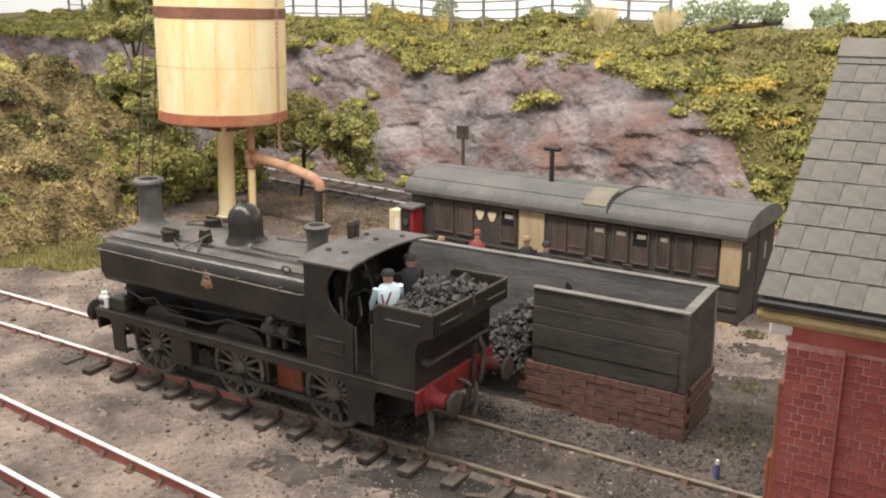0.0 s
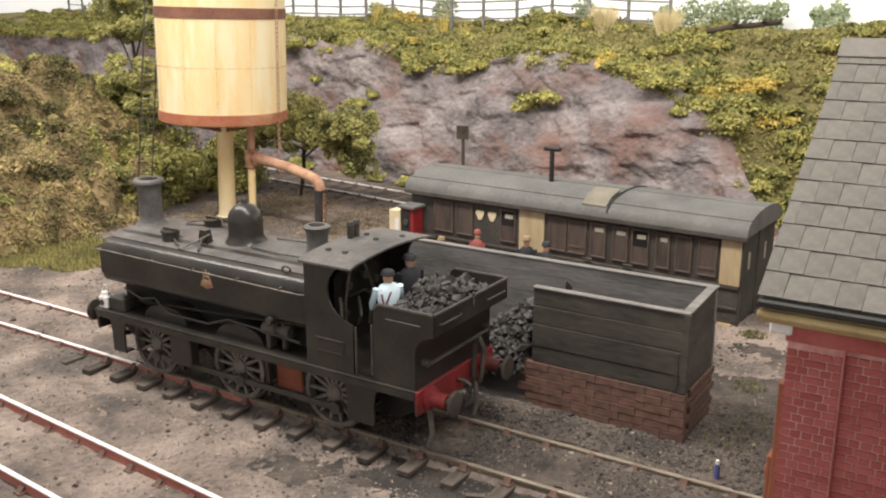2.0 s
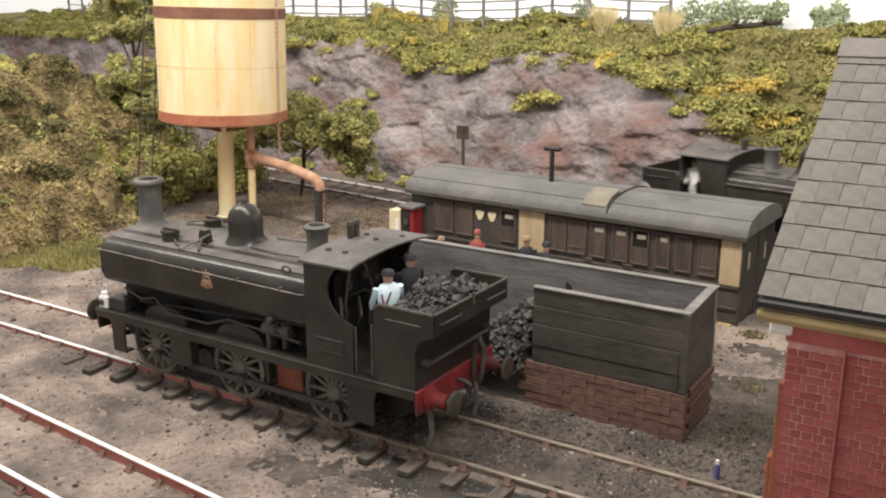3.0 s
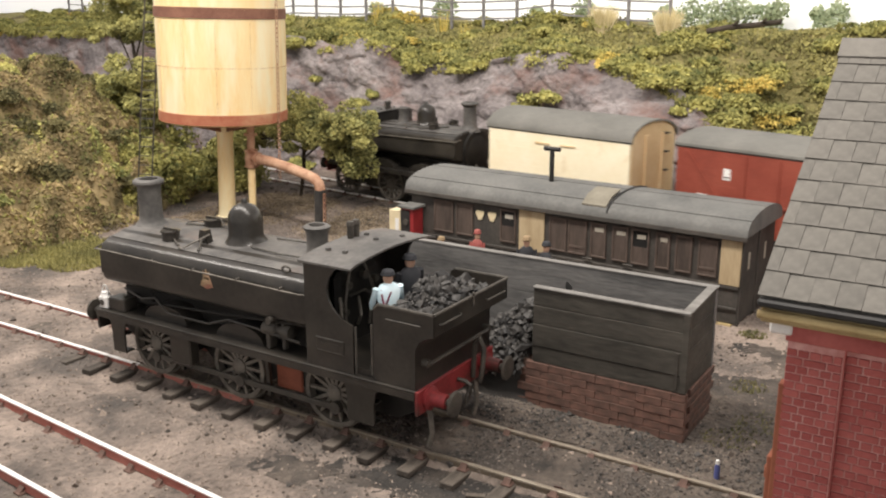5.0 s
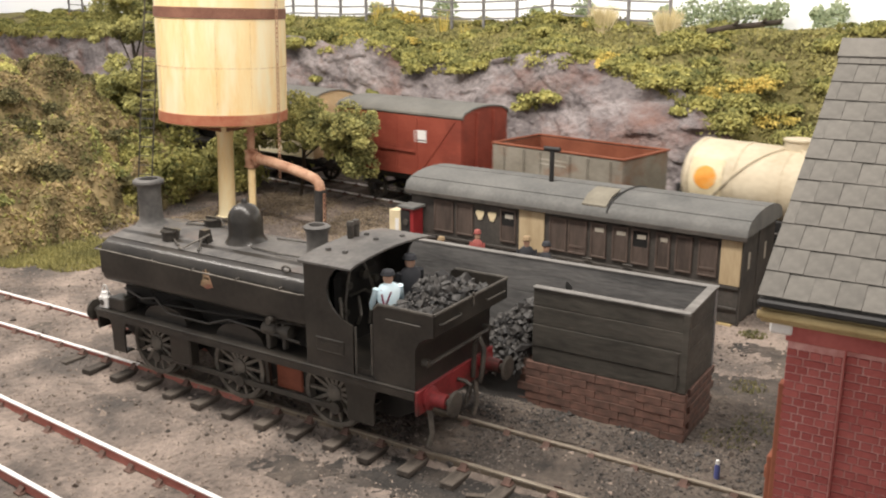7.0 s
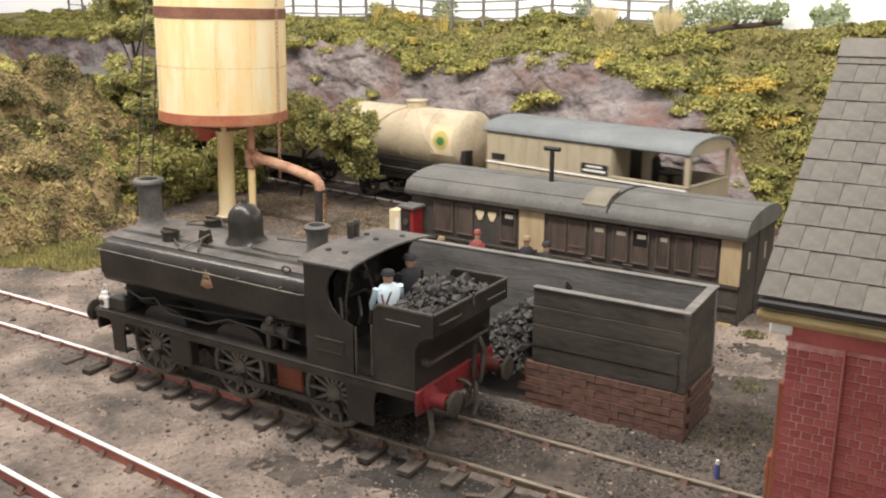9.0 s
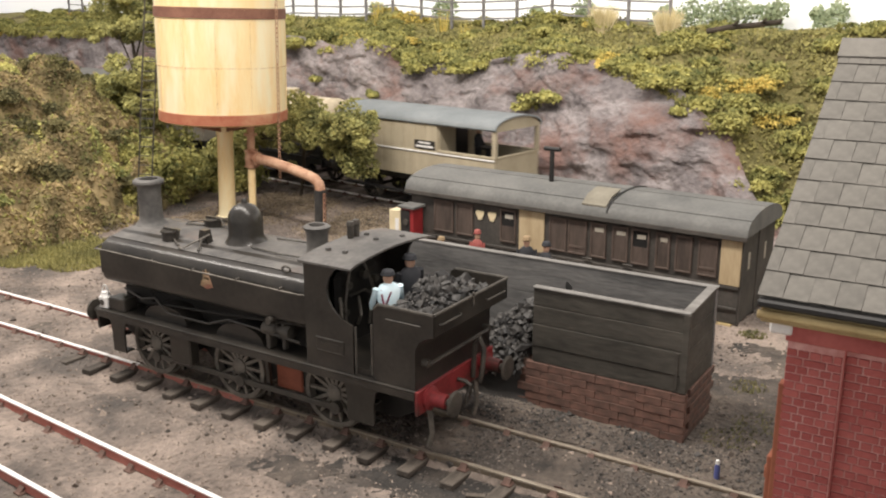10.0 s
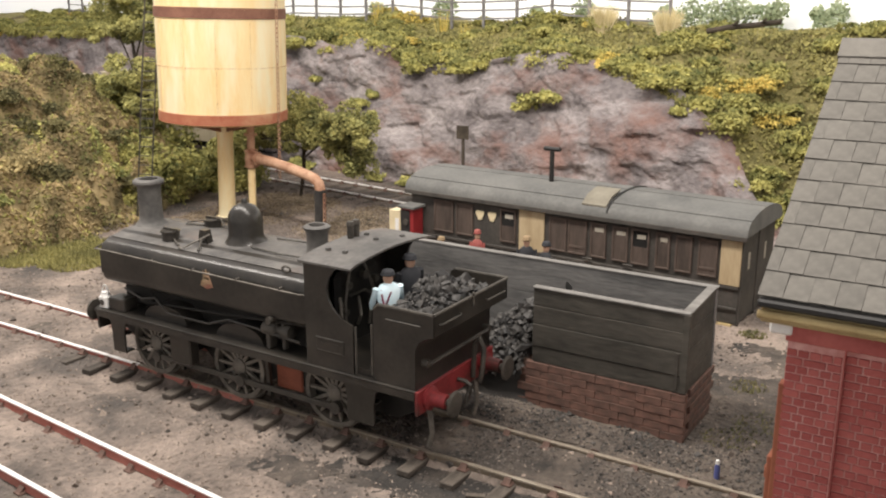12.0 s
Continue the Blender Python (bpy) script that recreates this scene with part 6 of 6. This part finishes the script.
def cream_van():
    t = van("insulated_van", "pale cream goods van with a buff end", 2.62, VANCREAM, VANEND, VANROOF, 3.24, 0.52)
    for s in (-1, 1):
        boxes("door_hinge", VANEND, t, (-0.75, -0.2, s * 1.25 - 0.012, s * 1.25 + 0.012, 1.75, 1.80), (-0.75, -0.2, s * 1.25 - 0.012, s * 1.25 + 0.012, 2.85, 2.90))
        boxes("door_hinge", VANEND, t, (0.2, 0.75, s * 1.25 - 0.012, s * 1.25 + 0.012, 1.75, 1.80), (0.2, 0.75, s * 1.25 - 0.012, s * 1.25 + 0.012, 2.85, 2.90))
        for z in (1.55, 1.47):
            boxes("lettering_bar", SIGNBLACK, t, (-2.3, -1.7, s * 1.238 - 0.003, s * 1.238 + 0.003, z, z + 0.05))
    for y, z in ((0.55, 3.3), (0.55, 2.75), (0.55, 2.2)):
        boxes("end_step", SIGNBLACK, t, (2.65, 2.80, y - 0.1, y + 0.1, z, z + 0.04), bevel=0.006)
    return t


def red_van():
    t = van("goods_van", "red-brown boarded goods van with a grey roof", 2.95, BAUXITE, BAUXITE, VANROOF, 3.36, 0.32)
    for s in (-1, 1):
        for a, b in ((-2.7, -1.0), (2.7, 1.0)):
            bm = bmesh.new()
            prism(bm, [(a, 3.2), (a + (b - a) * 0.06, 3.2), (b, 1.3), (b - (b - a) * 0.06, 1.3)], s * 1.235, s * 1.26)
            part("diagonal_brace", bm, BAUXITE, t)
        for x in (-0.95, 0.95, -0.02):
            boxes("door_post", BAUXITE, t, (x - 0.04, x + 0.04, s * 1.25 - 0.015, s * 1.25 + 0.015, 1.25, 3.22), bevel=0.005)
        boxes("door_bar", BAUXITE, t, (-0.9, 0.9, s * 1.28 - 0.02, s * 1.28 + 0.02, 2.0, 2.08), bevel=0.005)
        for x0, x1, z0, z1 in ((-2.27, -1.97, 1.90, 2.10), (0.86, 1.40, 2.38, 2.80), (-1.54, -1.34, 2.55, 2.85)):
            boxes("label_patch", WHITE, t, (x0, x1, s * 1.245 - 0.004, s * 1.245 + 0.004, z0, z1))
            boxes("lettering_bar", SIGNBLACK, t, (x0 + 0.04, x1 - 0.04, s * 1.252 - 0.003, s * 1.252 + 0.003, z0 + 0.05, z0 + 0.09))
    return t


def open_wagon():
    t = thing("mineral_wagon", "empty grey steel mineral wagon with a rusty inside", "railway wagon", "the passing train")
    running_gear(t, 2.45, 2.75)
    for s in (-1, 1):
        boxes("side", WAGONGREY, t, (-2.45, 2.45, s * 1.2 - 0.03, s * 1.2 + 0.03, 1.2, 2.66), bevel=0.008)
        boxes("side_lining", RUSTIN, t, (-2.40, 2.40, s * 1.155 - 0.012, s * 1.155 + 0.012, 1.26, 2.64))
        boxes("top_rim", RUSTIN, t, (-2.50, 2.50, s * 1.2 - 0.06, s * 1.2 + 0.06, 2.664, 2.72), bevel=0.012)
        for x in (-2.0, -1.2, -0.55, 0.55, 1.2, 2.0):
            boxes("rib", WAGONGREY, t, (x - 0.05, x + 0.05, s * 1.26 - 0.03, s * 1.26 + 0.03, 1.2, 2.62), bevel=0.01)
        boxes("side_door", WAGONGREY, t, (-0.48, 0.48, s * 1.245 - 0.012, s * 1.245 + 0.012, 1.3, 2.4), bevel=0.008)
        for z in (2.42, 2.28):
            boxes("white_stripe", GHOST, t, (-0.5, 0.5, s * 1.262 - 0.004, s * 1.262 + 0.004, z - 0.05, z), label="worn white painted mark")
    for x in (-2.45, 2.45):
        boxes("end", WAGONGREY, t, (x - 0.03, x + 0.03, -1.16, 1.16, 1.2, 2.66), bevel=0.008)
        boxes("end_lining", RUSTIN, t, (x * 0.982 - 0.01, x * 0.982 + 0.01, -1.13, 1.13, 1.26, 2.64))
        boxes("top_rim", RUSTIN, t, (x - 0.06, x + 0.06, -1.14, 1.14, 2.664, 2.72), bevel=0.012)
    boxes("floor", RUSTIN, t, (-2.42, 2.42, -1.16, 1.16, 1.2, 1.25))
    return t


def tank_wagon():
    t = thing("tank_wagon", "dirty cream cylindrical tank wagon with painted badges", "railway wagon", "the passing train")
    running_gear(t, 3.0, 3.6)
    bm = bmesh.new()
    lathe(bm, [(0.0, -2.98), (0.6, -2.93), (0.95, -2.81), (1.04, -2.70), (1.05, 2.70), (0.95, 2.81), (0.6, 2.93), (0.0, 2.98)], 0, 0, 2.36, 36, "x")
    b = part("barrel", bm, TANKER, t)
    for x in (-2.62, -1.3, 0.0, 1.3, 2.62):
        bm = bmesh.new()
        lathe(bm, [(1.04, -0.05), (1.065, -0.05), (1.065, 0.05), (1.04, 0.05)], x, 0, 2.36, 36, "x")
        part("band", bm, TANKER, b)
    bm = bmesh.new()
    lathe(bm, [(0.36, 3.3), (0.36, 3.58), (0.40, 3.6), (0.40, 3.64), (0.0, 3.68)], 0, 0, 0, 20)
    part("filler_dome", bm, TANKER, b)
    for s in (-1, 1):
        for a0, a1 in ((0.1, 1.5), (-0.1, -1.5)):
            bm = bmesh.new()
            tube(bm, [(a0 + (a1 - a0) * q, s * 1.075 * math.sin(radians(8 + 82 * q)), 2.36 + 1.075 * math.cos(radians(8 + 82 * q))) for q in np.linspace(0, 1.25, 9)], 0.03, 6)
            part("tie_strap", bm, TANKER, b)
        for x, m in ((-2.03, ORANGE), (2.03, YELLOW)):
            bm = bmesh.new()
            loft(bm, [[(x + w, s * 1.062 * math.cos(radians(q)), 2.36 + 1.062 * math.sin(radians(q))) for w in (-0.48, 0.48)] + [(x + w, s * 1.072 * math.cos(radians(q)), 2.36 + 1.072 * math.sin(radians(q))) for w in (0.48, -0.48)] for q in (-20, -8, 6, 20, 36)])
            p = part("badge_board", bm, PALECREAM, b, "pale square badge board")
            bm = bmesh.new()
            loft(bm, [[(x + 0.33 * math.cos(a) * k, s * e * math.cos(radians(8 + 17 * math.sin(a) * k)), 2.36 + e * math.sin(radians(8 + 17 * math.sin(a) * k))) for a in np.linspace(0, 2 * math.pi, 21)[:-1]] for k, e in ((1, 1.06), (1, 1.08), (0.5, 1.082), (0.02, 1.084))])
            d = part("badge", bm, m, p, "orange disc badge" if m == ORANGE else "yellow and green shield badge")
            if m == YELLOW:
                bm = bmesh.new()
                loft(bm, [[(x + 0.17 * math.cos(a) * k, s * e * math.cos(radians(6 + 8 * math.sin(a) * k)), 2.36 + e * math.sin(radians(6 + 8 * math.sin(a) * k))) for a in np.linspace(0, 2 * math.pi, 17)[:-1]] for k, e in ((1, 1.075), (1, 1.09), (0.02, 1.091))])
                part("badge_centre", bm, GREEN, p)
        boxes("saddle", SIGNBLACK, t, (-2.8, 2.8, s * 0.8 - 0.12, s * 0.8 + 0.12, 1.2, 1.62), bevel=0.02)
        for x in (-3.0, 2.75):
            boxes("end_frame", SIGNBLACK, t, (x, x + 0.25, s * 0.7 - 0.2, s * 0.7 + 0.2, 1.2, 2.2), bevel=0.02)
        handrail("side_rail", t, [(-3.0, s * 1.15, 1.35), (3.0, s * 1.15, 1.35)], 0.035)
    return t


def brake_van():
    t = thing("brake_van", "buff-grey brake van with a blue-grey roof and an open veranda", "railway wagon", "the passing train")
    running_gear(t, 3.62, 4.88)
    E0, E1, xb = 1.2, 3.10, 1.15
    for s in (-1, 1):
        n = 9
        for i in range(n):
            a, b = -3.62 + (xb + 3.62) * i / n, -3.62 + (xb + 3.62) * (i + 1) / n
            boxes("board", BRAKEGREY, t, (a + 0.004, b - 0.004, s * 1.17 - 0.03, s * 1.17 + 0.03, E0, E1), bevel=0.006)
        boxes("veranda_side", BRAKEGREY, t, (xb, 3.62, s * 1.17 - 0.03, s * 1.17 + 0.03, E0, 2.12), bevel=0.008)
        boxes("waist_rail", WHITE, t, (-3.62, 3.62, s * 1.22 - 0.02, s * 1.22 + 0.02, 2.04, 2.09), bevel=0.006, label="white grab rail")
        boxes("veranda_rail", BRAKEGREY, t, (xb, 3.65, s * 1.18 - 0.05, s * 1.18 + 0.05, 2.124, 2.19), bevel=0.01)
        boxes("corner_post", BRAKEGREY, t, (3.50, 3.65, s * 1.15 - 0.06, s * 1.15 + 0.06, 2.19, E1), bevel=0.01)
        boxes("name_board", SIGNBLACK, t, (0.1, 1.05, s * 1.215 - 0.012, s * 1.215 + 0.012, 2.16, 2.46), bevel=0.006, label="black sign board with white lettering")
        boxes("lettering_bar", WHITE, t, (0.3, 0.85, s * 1.23 - 0.004, s * 1.23 + 0.004, 2.35, 2.41), (0.18, 0.98, s * 1.23 - 0.004, s * 1.23 + 0.004, 2.22, 2.29))
        boxes("number_panel", SIGNBLACK, t, (-3.4, -2.85, s * 1.215 - 0.012, s * 1.215 + 0.012, 2.16, 2.36), bevel=0.006)
        boxes("footboard", SIGNBLACK, t, (-3.4, 3.4, s * 1.2 - 0.12, s * 1.2 + 0.12, 0.55, 0.60), bevel=0.008)
    bm = bmesh.new()
    prism(bm, end_section(1.14, E0, E1, 0.36), -3.65, -3.59, "yz")
    part("end", bm, BRAKEGREY, t)
    bm = bmesh.new()
    prism(bm, end_section(1.14, E0, E1, 0.36), xb, xb + 0.05, "yz")
    cabin = part("cabin_end", bm, BRAKEGREY, t)
    boxes("doorway", SIGNBLACK, cabin, (xb + 0.05, xb + 0.06, -0.3, 0.35, 1.3, 3.05))
    boxes("end_rail", BRAKEGREY, t, (3.59, 3.65, -1.12, 1.12, E0, 2.12), bevel=0.008)
    boxes("end_rail", BRAKEGREY, t, (3.57, 3.67, -1.12, 1.12, 2.124, 2.19), bevel=0.01)
    boxes("floor", SIGNBLACK, t, (-3.6, 3.6, -1.12, 1.12, 1.2, 1.27))
    bm = bmesh.new()
    prism(bm, end_section(1.16, E1 - 0.10, E1, 0.36), 3.58, 3.64, "yz")
    part("end_arch", bm, BRAKEGREY, t)
    bm = bmesh.new()
    cyl(bm, (2.4, 0, 1.27), (2.4, 0, 2.2), 0.1, seg=10)
    lathe(bm, [(0.32, -0.03), (0.36, 0), (0.32, 0.03), (0.05, 0.03), (0.05, -0.03)], 2.4, 0, 2.25, 18)
    part("brake_standard", bm, SIGNBLACK, t)
    arched_roof(t, -3.62, 3.62, 1.2, E1, 0.36, BLUEROOF, "blue-grey felted roof")
    return t


MOVING_ENGINE = engine("black pannier tank engine with closed cab hauling the goods train", (0, 0, 0), 180, 1.3, True, BEAMRED)
TRAIN = [(MOVING_ENGINE, -22.3, 180), (cream_van(), -12.58, 0), (red_van(), -5.6, 0), (open_wagon(), 1.1, 0), (tank_wagon(), 7.95, 0), (brake_van(), 15.67, 0)]
GUARD = figure(0, 0, 0, 0, 1.6, DARKCLOTH, DARKCLOTH, "small dark painted figurine on the brake van's veranda")
DRIVER = figure(0, 0, 0, 0, 1.5, WHITE, DARKCLOTH, "painted figurine in a white shirt in the moving engine's cab", slim=0.78)
SPEED = 6.85


def motions():
    """The train draws past along the foot of the rock; its wheels turn with it."""
    def spot(x0, t):
        return x0 - SPEED * (t - 6.5)

    def at(x, turn):
        a = math.degrees(math.atan2(back_y(x + 1.5) - back_y(x - 1.5), 3.0))
        return pose(x * S, back_y(x) * S, 0, 0, 0, a + turn)
    steps = [i * 0.25 for i in range(49)]
    for ob, x0, turn in TRAIN:
        walk(ob, [(t, at(spot(x0, t), turn)) for t in steps])
        for w in ob.children:
            if w.name.startswith("wheel"):
                x, y, r = w.location
                s = 1 if turn else -1
                walk(w, [(i * 0.1, pose(x, y, r, 0, math.degrees(s * SPEED * S * i * 0.1 / r), 0)) for i in range(121)])
    off = pose(1.75 * S, 0.25 * S, 1.27 * S, 0, 0, 20)
    walk(DRIVER, [(t, at(spot(TRAIN[0][1], t), 180) @ pose(-0.42 * S, 0.80 * S, 1.40 * S, 0, 0, 75)) for t in steps])
    walk(GUARD, [(t, at(spot(TRAIN[-1][1], t), 0) @ off) for t in steps])


motions()
